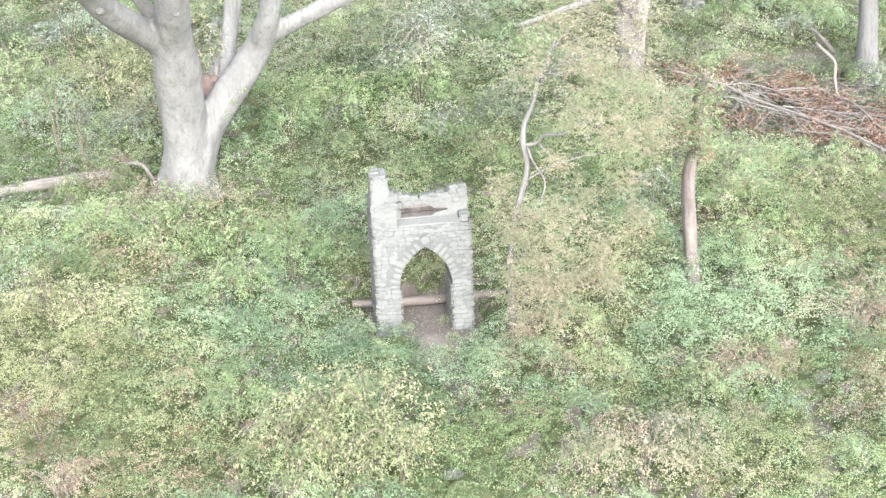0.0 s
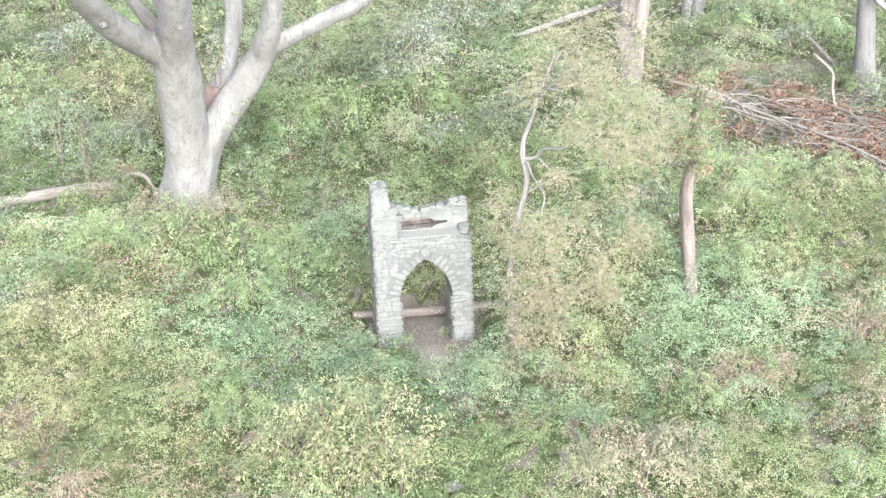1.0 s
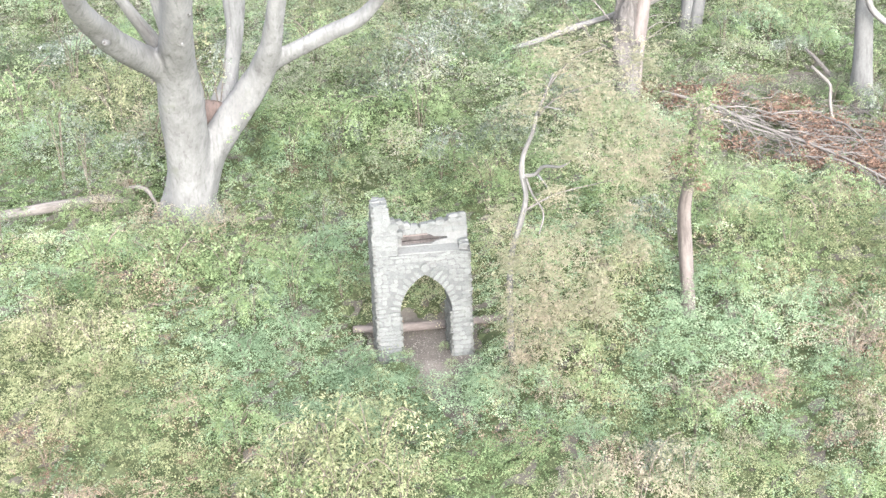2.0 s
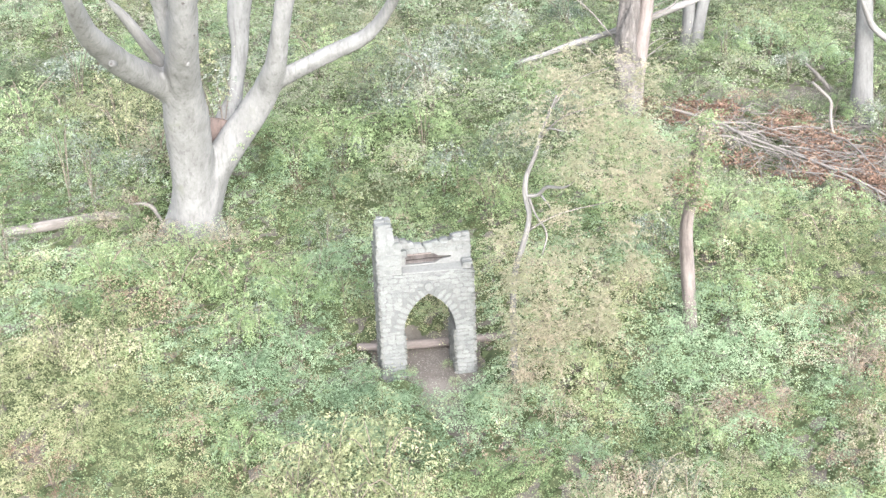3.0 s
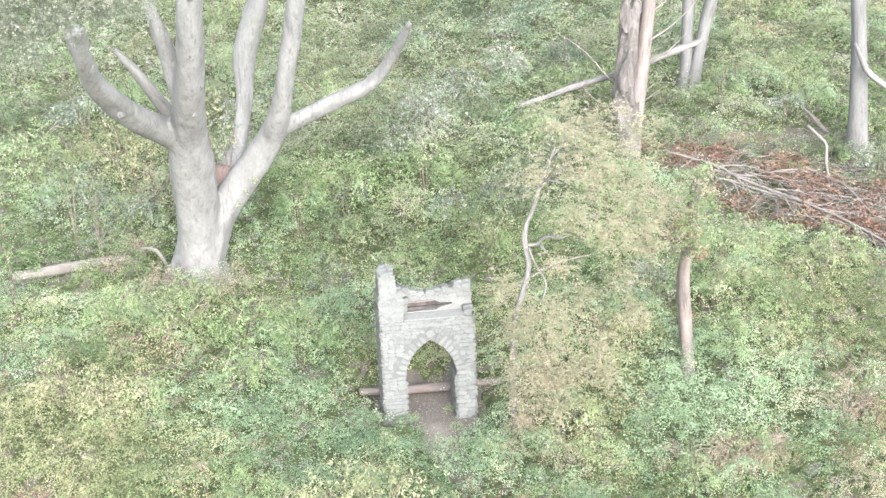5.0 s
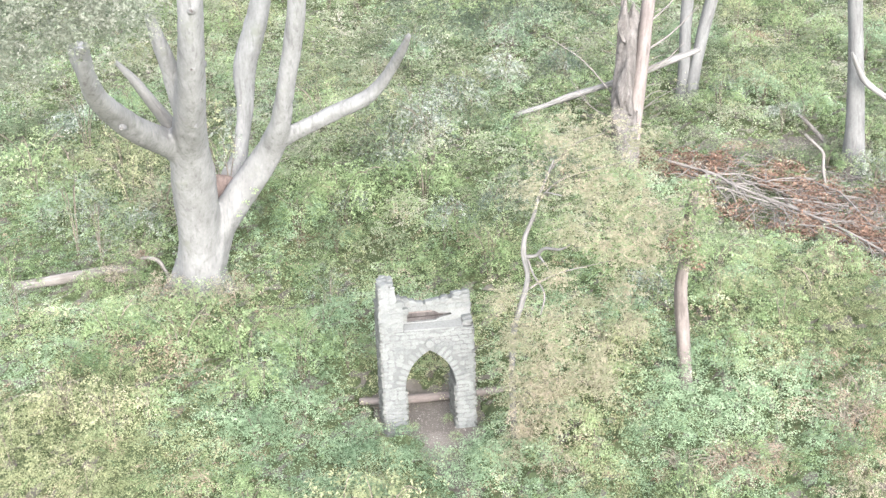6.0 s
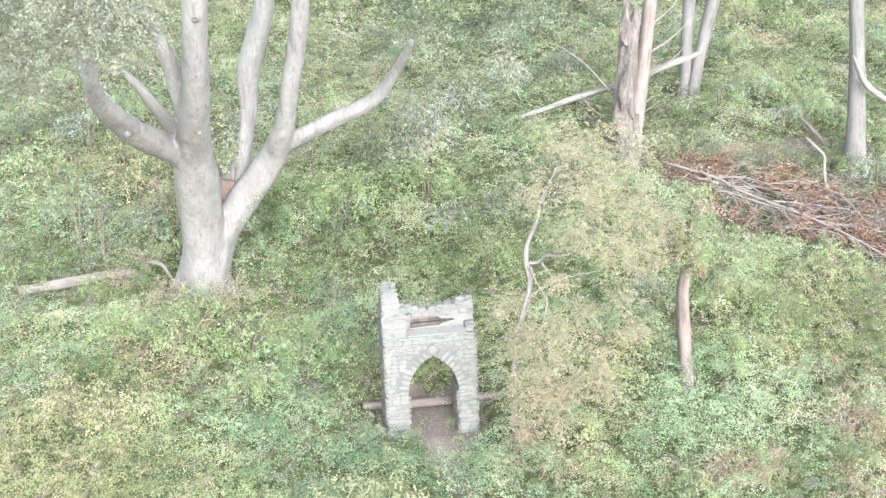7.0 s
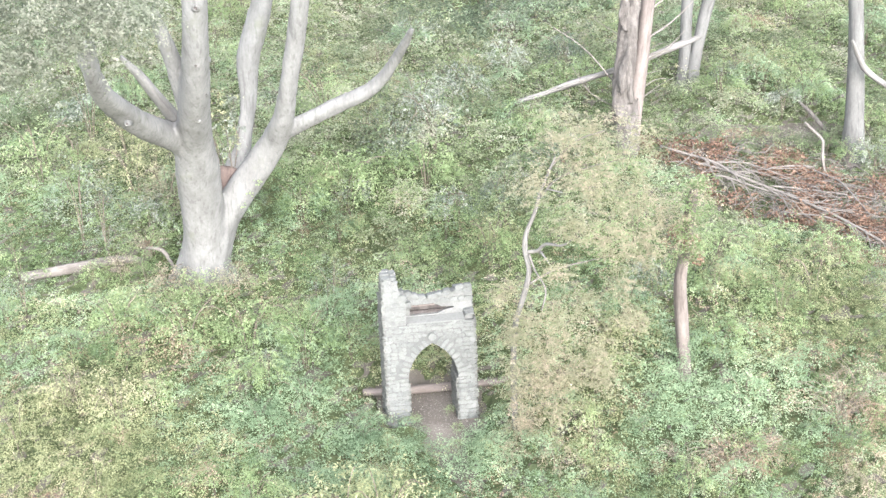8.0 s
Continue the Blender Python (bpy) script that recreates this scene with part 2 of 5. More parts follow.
def tube(pts, sides=14, step=0.25, rough=0.06, seed=0, broken=False, flutes=0.0):
    """Verts and faces of a tapered, slightly uneven limb along pts."""
    c = smooth_line(pts, step)
    n = len(c)
    r = np.maximum(c[:, 3], 0.008)
    tan = np.gradient(c[:, :3], axis=0)
    tan /= np.linalg.norm(tan, axis=1)[:, None] + 1e-9
    ref = np.array([0.31, 0.95, 0.05]) if abs(tan[0][1]) < 0.8 else np.array([1.0, 0.1, 0.2])
    verts, lr = [], np.random.default_rng(seed)
    ph = lr.uniform(0, 6.28, 6)
    a = np.arange(sides) * 2 * np.pi / sides
    along = np.cumsum(np.r_[0, np.linalg.norm(np.diff(c[:, :3], axis=0), axis=1)])
    for i in range(n):
        u = np.cross(tan[i], ref)
        u /= np.linalg.norm(u)
        v = np.cross(tan[i], u)
        s = along[i] / max(r.mean() * 4, 0.05)
        w = 1 + rough * (np.sin(2 * a + ph[0] + s * 1.3) + 0.7 * np.sin(3 * a + ph[1] - s * 0.9) + 0.5 * np.sin(5 * a + ph[2] + 0.3 * s)) + rough * 0.2 * lr.normal(0, 1, sides)
        w += flutes * max(0, 1 - along[i] / 2.5) * np.sin(5 * a + ph[3])
        ring = c[i, :3] + (np.cos(a)[:, None] * u + np.sin(a)[:, None] * v) * (r[i] * w)[:, None]
        if broken and i == n - 1:
            ring = ring + tan[i] * (lr.uniform(-0.5, 1.6, sides) * r[i])[:, None]
        verts.append(np.hstack([ring, np.stack([np.cos(a) * r[i] + seed, np.sin(a) * r[i], np.full(sides, along[i])], -1)]))
    verts = np.vstack(verts)
    faces = []
    for i in range(n - 1):
        for j in range(sides):
            k = (j + 1) % sides
            faces.append((i * sides + j, i * sides + k, (i + 1) * sides + k, (i + 1) * sides + j))
    tip = c[-1, :3] - tan[-1] * r[-1] * 0.4 if broken else c[-1, :3] + tan[-1] * r[-1] * 0.3
    verts = np.vstack([verts, [*tip, seed, 0, along[-1]], [*c[0, :3], seed, 0, 0]])
    top, bot = len(verts) - 2, len(verts) - 1
    for j in range(sides):
        k = (j + 1) % sides
        faces.append(((n - 1) * sides + j, (n - 1) * sides + k, top))
        faces.append((k, j, bot))
    return verts, faces


def moved(v, org):
    v = np.array(v, float)
    v[:, :3] -= np.array(org)
    return v


def limb(name, pts, mat, parent, label="", **kw):
    v, f = tube(pts, **kw)
    if parent is not None:
        v = moved(v, parent.matrix_basis.translation)
    return put(name, v, f, mat, parent, True, label)


def join(pieces):
    vs, fs, k = [], [], 0
    for v, f in pieces:
        vs.append(v)
        fs += [tuple(i + k for i in q) for q in f]
        k += len(v)
    return np.vstack(vs), fs


def leaves(name, centre, normal, size, mat, parent=None, label="", narrow=0.5, lr=rng, small=False, heading=None, tone=None):
    """Many leaf blades in one mesh: folded kites of two faces, or small single-faced ones."""
    n = len(centre)
    nz = normal / (np.linalg.norm(normal, axis=1)[:, None] + 1e-9)
    d = lr.normal(0, 1, (n, 3))
    if heading is not None:
        d = d * 0.55 + heading
    d -= nz * (d * nz).sum(1)[:, None]
    d /= np.linalg.norm(d, axis=1)[:, None] + 1e-9
    s = np.cross(nz, d)
    size = np.broadcast_to(size, (n,))[:, None]
    wid = size * narrow * lr.uniform(0.75, 1.25, (n, 1))
    fold = size * lr.uniform(0.02, 0.22, (n, 1))
    mid = d * size * lr.uniform(-0.1, 0.1, (n, 1))
    v = np.empty((n, 4, 3))
    v[:, 0] = centre - d * size * 0.5
    v[:, 1] = centre + mid + s * wid + nz * fold
    v[:, 2] = centre + d * size * 0.5 - nz * fold * 0.6
    v[:, 3] = centre + mid - s * wid + nz * fold
    if small:
        v = np.stack([centre - d * size * 0.45 + s * wid * 0.9, centre - d * size * 0.35 - s * wid * 0.9, centre + d * size * 0.55 - nz * fold * 0.5], 1)
    k, t = (3, 1) if small else (4, 2)
    idx = (np.arange(n)[:, None] * k + np.array([0, 1, 2] if small else [0, 3, 2, 0, 2, 1])).ravel()
    me = bpy.data.meshes.new(name)
    me.vertices.add(n * k)
    me.vertices.foreach_set("co", v.ravel().astype(np.float32))
    me.loops.add(n * t * 3)
    me.loops.foreach_set("vertex_index", idx.astype(np.int32))
    me.polygons.add(n * t)
    me.polygons.foreach_set("loop_start", (np.arange(n * t) * 3).astype(np.int32))
    me.update(calc_edges=True)
    me.materials.append(mat)
    if tone is not None:
        me.attributes.new("tone", "FLOAT", "POINT").data.foreach_set("value", np.repeat(tone, k).astype(np.float32))
    ob = new(name, me)
    if parent is not None:
        ob.parent = parent
    if label:
        ob["label"] = label
    return ob


def sprays(base, out, length, leaf, count, lr, rise=0.5, droop=0.75, wide=0.26, mess=0.22):
    """Leafy shoots that arch out of base and droop: places, normals, headings, sizes and a tone for each of count leaves a shoot."""
    n = len(base)
    out = out / (np.linalg.norm(out, axis=1)[:, None] + 1e-9)
    side = np.stack([-out[:, 1], out[:, 0], np.zeros(n)], -1)[:, None]
    L, q = np.broadcast_to(length, (n,))[:, None, None], lr.uniform(0.05, 1, (n, count, 1))
    hand = np.where(np.arange(count) % 2 == 0, 1.0, -1.0)[None, :, None]
    bend = lr.normal(0, 0.35, (n, 1, 1))
    up, down = lr.uniform(0.6, 1.4, (n, 1, 1)) * rise, lr.uniform(0.6, 1.4, (n, 1, 1)) * droop
    at = base[:, None] + (out[:, None] + side * bend * q) * L * q
    at = at + side * hand * L * wide * (1.1 - 0.8 * q) * lr.uniform(0.2, 1, (n, count, 1))
    at[..., 2:] += L * (up * q - down * q * q)
    at = at + lr.normal(0, 0.05, (n, count, 3)) * L
    nrm = out[:, None] * (down * q * 1.3 - up * 0.6) + side * hand * 0.25 + np.array((0, 0, 0.85)) + lr.normal(0, mess, (n, count, 3))
    head = out[:, None] * 0.7 + side * hand * 0.8 - np.array((0, 0, 0.3))
    size = np.broadcast_to(leaf, (n,))[:, None] * lr.uniform(0.65, 1.3, (n, count)) * (1.1 - 0.35 * q[..., 0])
    tone = np.repeat(lr.normal(0, 0.3, (n, 1)), count, 1) + 0.25 * (q[..., 0] - 0.5)
    return at.reshape(-1, 3), nrm.reshape(-1, 3), head.reshape(-1, 3), size.ravel(), tone.ravel()


def fused(name, tubes, mat, parent, voxel, seed_size, label="", lumps=0.035, ease=8):
    """Trunk and limbs grown into one smooth skin with a lumpy surface."""
    v, f = join(tubes)
    ob = put(name, moved(v, parent.location)[:, :3], f, mat, parent, True, label)
    rm = ob.modifiers.new("skin", "REMESH")
    rm.mode, rm.voxel_size, rm.use_smooth_shade = "VOXEL", voxel, True
    sm = ob.modifiers.new("ease", "SMOOTH")
    sm.factor, sm.iterations = 0.5, ease
    tex = bpy.data.textures.new("lumps", "CLOUDS")
    tex.noise_scale, tex.noise_depth = seed_size, 1
    dp = ob.modifiers.new("lumps", "DISPLACE")
    dp.texture, dp.strength, dp.mid_level = tex, lumps, 0.5
    fine = bpy.data.textures.new("burls", "CLOUDS")
    fine.noise_scale, fine.noise_depth = seed_size * 0.35, 2
    dq = ob.modifiers.new("burls", "DISPLACE")
    dq.texture, dq.strength, dq.mid_level = fine, lumps * 0.45, 0.5
    return ob


# ---- the lie of the land ----
_wave = np.random.default_rng(3)
WAVES = [(_wave.normal(0, 1, 2) * k, _wave.uniform(0, 6.28), a) for k, a in ((0.25, 0.2), (0.25, 0.2), (0.5, 0.12), (0.5, 0.12), (0.9, 0.07), (0.9, 0.07), (1.6, 0.03))]
HUMPS = [(_wave.normal(0, 1, 2) * k, _wave.uniform(0, 6.28), a) for k, a in ((0.5, 0.25), (0.6, 0.25), (0.9, 0.35), (1.1, 0.35), (1.7, 0.3), (2.0, 0.3), (3.2, 0.3), (3.6, 0.3), (5.0, 0.32), (6.0, 0.3), (8.0, 0.25), (10.0, 0.2), (10.0, 0.2))]


def ground(x, y):
    """Height of the soil: a bank that rises away from the camera, higher on one side."""
    x, y = np.asarray(x, float), np.asarray(y, float)
    yy = np.where(y > 45, 45 + 25 * (1 - np.exp(-(y - 45) / 25)), y)
    yy = np.where(yy < -10, -10 - 12 * (1 - np.exp((yy + 10) / 12)), yy)
    z = 0.262 * yy
    side = 1 - np.exp(-np.clip(-x - 1.8, 0, 60) / 4)
    z = z + side * (0.75 + 0.02 * np.clip(y, 0, 30))
    z = z - 0.095 * np.clip(x - 9, 0, 8) * np.clip(y / 8, 0, 1)
    far = np.exp(-((x / 40) ** 2 + ((y - 10) / 40) ** 2))
    calm = 1 - np.exp(-((x - 0.2) ** 2 / 6 + (y - 0.8) ** 2 / 5))
    w = sum(a * np.sin(x * k[0] + y * k[1] + p) for k, p, a in WAVES)
    z = z + 0.55 * w * far * calm
    # a trodden shelf through the arch
    shelf = np.exp(-((x - 0.1) / 2.3) ** 4 - ((y - 0.8) / 1.4) ** 4)
    return z * (1 - shelf) + shelf * (0.05 + 0.12 * y)


def bare(x, y):
    """1 where nothing grows: the trodden path, the ground inside the arch, the worn patch by the tall tree."""
    x, y = np.asarray(x, float), np.asarray(y, float)
    line = 0.2 - 0.03 * y + 0.12 * np.clip(-y, 0, 9)
    wide = np.where(y > -0.4, 0.8, np.clip(0.5 + 0.22 * (y + 0.4), 0.12, 0.5)) * (1 + 0.18 * np.sin(y * 5) + 0.1 * np.sin(x * 9 + y * 11))
    path = np.exp(-(np.abs(x - line) / wide) ** 4) * ((y > -4.6) & (y < 1.8))
    worn = np.exp(-((x - 15.8) / 3.0) ** 4 - ((y - 17.3 - 0.12 * (x - 16)) / 0.75) ** 4)
    return np.maximum(path * np.clip(1.0 + 0.5 * (y + 0.9), 0.0, 0.97), 0.8 * worn)


def cover(x, y):
    """Height of the low growth above the soil."""
    x, y = np.asarray(x, float), np.asarray(y, float)
    h = sum(a * np.sin(x * k[0] + y * k[1] + p) for k, p, a in HUMPS)
    base = 0.42 + 0.22 * h
    base = base + 0.45 * np.exp(-((x + 1) / 6) ** 2 - ((y - 11) / 4.5) ** 2)
    base = base + 0.25 * np.exp(-((x + 4) / 3) ** 2 - ((y + 0.5) / 2.5) ** 2)
    base = np.where(x > 10, base - 0.25 * np.clip((x - 10) / 3, 0, 1) * (y > 9), base)
    base = base * (1 - 0.7 * np.exp(-((x + 10.6) / 2.2) ** 4 - ((y - 6.0) / 0.9) ** 4))
    pile = np.exp(-((x - 14.2) / 5.4) ** 6 - ((y - 11.4 + 0.5 * (x - 13.5)) / 3.4) ** 4)
    base = base - 0.2 * (y > 5)
    log = np.exp(-((x + 0.0) / 2.6) ** 8 - ((y - 0.95) / 0.9) ** 4)
    return np.clip(base, 0.12, 2) * (1 - 0.85 * pile) * (1 - 0.92 * log) * (1 - bare(x, y))


def graded(lo, hi, fine_lo, fine_hi, step):
    a = np.arange(fine_lo, fine_hi + 1e-6, step)
    left = fine_lo - np.geomspace(step, fine_lo - lo, 22)
    right = fine_hi + np.geomspace(step, hi - fine_hi, 22)
    return np.concatenate([left[::-1], a, right])


gx, gy = graded(-2500, 2500, -22, 26, 0.3), graded(-2500, 2500, -9, 34, 0.3)
GX, GY = np.meshgrid(gx, gy)
GZ = ground(GX, GY)
nx, ny = len(gx), len(gy)
gf = [(j * nx + i, j * nx + i + 1, (j + 1) * nx + i + 1, (j + 1) * nx + i) for j in range(ny - 1) for i in range(nx - 1)]
land = put("ground", np.stack([GX, GY, GZ], -1).reshape(-1, 3), gf, SOIL)
# mask of the unseen pale ground added as a bounce surface
pale_bounce = np.clip(np.maximum.reduce([(-9.5 - GY) / 2, (np.abs(GX - 1.5) - 25) / 3, (GY - 55) / 5]), 0, 1)
land.data.attributes.new("pale_bounce", "FLOAT", "POINT").data.foreach_set("value", pale_bounce.ravel().astype(np.float32))
tagged(land, "brown soil bank littered under the growth", "ground", kind="structure")


# ---- the stone gate ----
GATE = thing("stone_gate", (0.03, 0.0, 0.0), "ruined pale fieldstone gate tower with a pointed arch", "gate")
GATE.rotation_euler = (0, 0, radians(6.0))
HW, DEEP, LEDGE = 1.25, 1.0, 2.97
AX, AW, SPRING, APEX = 0.05, 0.69, 1.32, 2.40


def arch_half(t):
    """A pointed arch: half width and height at 0 (spring) to 1 (apex)."""
    rise = APEX - SPRING
    rad = (AW * AW + rise * rise) / (2 * AW)
    top = math.acos((rad - AW) / rad)
    a = top * t
    return AW - rad + rad * math.cos(a), SPRING + rad * math.sin(a)


def in_arch(x, z, grow=0.0):
    x = abs(x - AX)
    if z < SPRING:
        return x < AW + grow
    rise = APEX - SPRING
    rad = (AW * AW + rise * rise) / (2 * AW)
    return (x + rad - AW) ** 2 + (z - SPRING) ** 2 < (rad + grow) ** 2


def slab(outline, y0, y1, jitter=0.0, seed=0):
    """Outline in x, z pushed from y0 to y1."""
    lr = np.random.default_rng(seed)
    bm = bmesh.new()
    f = [bm.verts.new((x + lr.uniform(-jitter, jitter), y0 + lr.uniform(-jitter, jitter), z + lr.uniform(-jitter, jitter))) for x, z in outline]
    b = [bm.verts.new((v.co.x, y1, v.co.z)) for v in f]
    bm.faces.new(f)
    bm.faces.new(b[::-1])
    for i in range(len(f)):
        j = (i + 1) % len(f)
        bm.faces.new((f[j], f[i], b[i], b[j]))
    bmesh.ops.recalc_face_normals(bm, faces=bm.faces)
    return bm


left_side = [arch_half(i / 9) for i in range(10)]
outline = [(-HW, -0.4), (AX - AW, -0.4)] + [(AX - x, z) for x, z in left_side] + [(AX + x, z) for x, z in left_side[-2::-1]] + [(AX + AW, -0.4), (HW, -0.4), (HW, LEDGE), (-HW, LEDGE)]
core = slab(outline, 0.04, DEEP - 0.04)
part("wall_core", core, MORTAR, GATE, "pale lime mortar core")

# upper works
TOP = [(HW - 0.02, 3.62), (0.78, 3.64), (0.76, 3.56), (0.40, 3.50), (0.16, 3.47), (0.05, 3.42), (-0.22, 3.40), (-0.34, 3.52), (-0.46, 3.58), (-0.70, 3.62)]
FACE, SILL, HEAD = 0.33, 3.14, 3.40
part("parapet", slab([(-0.70, HEAD), (HW - 0.02, HEAD)] + [(x, z + 0.17) for x, z in TOP], FACE + 0.01, 0.66, 0.015, 1), LIME, GATE, "broken parapet above a slot")
part("parapet_foot", slab([(-0.70, LEDGE), (HW - 0.02, LEDGE), (HW - 0.02, SILL), (-0.70, SILL)], FACE, 0.66, 0.006, 8), LIME, GATE)
part("slot_end", slab([(-0.70, SILL), (-0.49, SILL), (-0.47, 3.27), (-0.51, HEAD), (-0.70, HEAD)], FACE + 0.004, 0.66), LIME, GATE)
part("slot_end", slab([(0.30, SILL), (HW - 0.02, SILL), (HW - 0.02, HEAD), (0.26, HEAD), (0.38, HEAD - 0.07), (0.72, HEAD - 0.10), (0.73, HEAD - 0.14), (0.44, SILL + 0.07)], FACE + 0.004, 0.66), LIME, GATE)
crest = slab([(-HW + 0.03, LEDGE), (-0.62, LEDGE), (-0.60, 3.56), (-0.66, 3.78), (-0.76, 3.86), (-0.80, 4.05), (-0.82, 4.36), (-1.04, 4.40), (-HW + 0.03, 4.34)], 0.04, 0.62, 0.015, 2)
for q in crest.verts:
    if q.co.z > 4.2 and q.co.y < 0.3:
        q.co.z -= 0.14
part("pier_top", crest, LIME, GATE, "tall broken corner pier")
part("pier_back", slab([(-HW + 0.03, LEDGE), (-0.66, LEDGE), (-0.68, 3.62), (-0.82, 3.78), (-HW + 0.03, 3.85)], 0.60, DEEP - 0.04, 0.015, 3), LIME, GATE)
part("side_wall", slab([(0.97, LEDGE), (HW - 0.03, LEDGE), (HW - 0.04, 3.16), (0.99, 3.18)], 0.12, 0.40, 0.015, 4), LIME, GATE)
cap = slab([(-0.61, LEDGE), (0.98, LEDGE), (0.98, 3.0), (0.4, 3.01), (-0.61, 3.0)], 0.05, FACE + 0.01, 0.008, 5)
for q in cap.verts:
    if q.co.y > 0.2 and q.co.z > 2.98:
        q.co.z = SILL - 0.03
part("ledge_cap", cap, LIME, GATE, "sloping mortar ledge above the arch")
# decayed timber and back, dark-coloured as slot shade, with reddish edge board above
part("timber", slab([(-0.50, SILL), (0.72, SILL), (0.72, 3.21), (0.2, 3.23), (-0.50, 3.21)], FACE + 0.09, FACE + 0.16, 0.01, 6), ROT_SHADE, GATE, "decayed timber, coloured dark as slot shade")
part("slot_back", slab([(-0.52, SILL), (0.80, SILL), (0.80, HEAD), (-0.52, HEAD)], FACE + 0.16, FACE + 0.2), ROT_SHADE, GATE)
part("edge_board", slab([(-0.48, HEAD - 0.015), (0.20, HEAD - 0.01), (0.20, HEAD + 0.022), (-0.48, HEAD + 0.018)], FACE - 0.02, FACE + 0.012, 0.003, 7), LINTEL, GATE, "faded reddish edge board")


def stone_mesh(name, seed):
    """A rough cushion-shaped stone, one unit wide and high, standing proud of the wall towards -y."""
    lr = np.random.default_rng(seed)
    out = []
    for cx, cz in ((-0.5, -0.22), (-0.3, -0.5), (0.3, -0.5), (0.5, -0.22), (0.5, 0.22), (0.3, 0.5), (-0.3, 0.5), (-0.5, 0.22)):
        out.append((cx + lr.uniform(-0.10, 0.08), cz + lr.uniform(-0.12, 0.10)))
    v = [(x, 0.3, z) for x, z in out]
    v += [(x * 0.985, -0.5 + lr.uniform(-0.15, 0.15), z * 0.98) for x, z in out]
    v += [(x * 0.88 + lr.uniform(-0.04, 0.04), -0.85 + lr.uniform(-0.22, 0.22), z * 0.86 + lr.uniform(-0.04, 0.04)) for x, z in out]
    f = []
    for k in (0, 8):
        for i in range(8):
            j = (i + 1) % 8
            f.append((k + i, k + j, k + 8 + j, k + 8 + i))
    f.append(tuple(range(16, 24)))
    me = bpy.data.meshes.new(name)
    me.from_pydata(v, [], f)
    me.materials.append(STONE)
    me.update()
    return me


STONES = [stone_mesh("stone", 40 + i) for i in range(18)]


def stone(parent, x, y, z, w, h, out=0.07, turn=0.0, lean=0.0, facing=0.0):
    """One stone at x, y, z of the gate; turn in the plane of the wall, facing about the upright."""
    ob = new("stone", STONES[rng.integers(len(STONES))])
    ob.parent = parent
    ob.matrix_basis = pose(x, y, z, lean, 0, facing) @ pose(0, 0, 0, 0, turn, 0) @ Matrix.Diagonal((w, out, h, 1))
    return ob


def courses(x0, x1, z0, z1, lr, keep=lambda x, z, w: True, row=(0.07, 0.15), wid=(0.10, 0.32)):
    """Yields stones laid in uneven rows."""
    z = z0
    while z < z1 - 0.05:
        h = min(lr.uniform(*row), z1 - z)
        x = x0 + lr.uniform(-0.02, 0.03)
        while x < x1 - 0.06:
            w = lr.uniform(*wid)
            if x1 - x - w < 0.10:
                w = x1 - x
            w = min(w, x1 - x)
            hh = h * lr.uniform(0.85, 1.12)
            if keep(x + w / 2, z + h / 2, w):
                yield x + w / 2, z + h / 2 + lr.uniform(-0.012, 0.012), w * 1.0, hh * 1.0
            x += w
        z += h


# arch ring: long stones set on edge round the opening, with one pale keystone
for s in (-1, 1):
    for i in range(9):
        t = (i + 0.5) / 9.6
        hx, hz = arch_half(t)
        rise = APEX - SPRING
        rad = (AW * AW + rise * rise) / (2 * AW)
        ang = math.asin(min(1, (hz - SPRING) / rad))
        L = rng.uniform(0.17, 0.32)
        px, pz = hx + math.cos(ang) * L * 0.5, hz + math.sin(ang) * L * 0.5
        stone(GATE, AX + s * px, 0.04, pz, L, rng.uniform(0.09, 0.14), rng.uniform(0.02, 0.04), turn=-s * math.degrees(ang) + rng.uniform(-7, 7))
stone(GATE, AX, 0.04, APEX + 0.20, 0.20, 0.24, 0.09, turn=44)
lr = np.random.default_rng(21)


def clear(x, z, w):
    """Leaves out the opening and the arch ring; lets the jamb stones run to the edge."""
    if z < SPRING:
        return abs(x - AX) > AW + 0.02
    return not in_arch(x, z, 0.30) and not (abs(x - AX) < 0.14 and z < APEX + 0.33)


for x, z, w, h in courses(-HW, AX - AW, -0.25, SPRING, lr):
    stone(GATE, x, 0.04, z, w, h, lr.uniform(0.010, 0.024), lr.uniform(-5, 5))
for x, z, w, h in courses(AX + AW, HW, -0.25, SPRING, lr):
    stone(GATE, x, 0.04, z, w, h, lr.uniform(0.010, 0.024), lr.uniform(-5, 5))
for x, z, w, h in courses(-HW, HW, SPRING, LEDGE + 0.02, lr, clear, wid=(0.11, 0.30)):
    stone(GATE, x, 0.04, z, w, h, lr.uniform(0.010, 0.026), lr.uniform(-12, 12))
# corner pier above the ledge, front
for x, z, w, h in courses(-HW, -0.64, LEDGE + 0.02, 3.62, lr, wid=(0.16, 0.34)):
    stone(GATE, x, 0.04, z, w, h, lr.uniform(0.010, 0.024), lr.uniform(-5, 5))
for x, z, w, h in courses(-HW, -0.80, 3.62, 4.26, lr, row=(0.15, 0.24), wid=(0.18, 0.3)):
    stone(GATE, x, 0.04, z, w, h, lr.uniform(0.010, 0.024), lr.uniform(-5, 5))
stone(GATE, -0.71, 0.10, 3.74, 0.22, 0.22, 0.1)
stone(GATE, -0.73, 0.35, 3.82, 0.2, 0.2, 0.2)
stone(GATE, -0.55, 0.2, 3.50, 0.18, 0.2, 0.12)
stone(GATE, -0.60, 0.45, 3.55, 0.2, 0.22, 0.2)
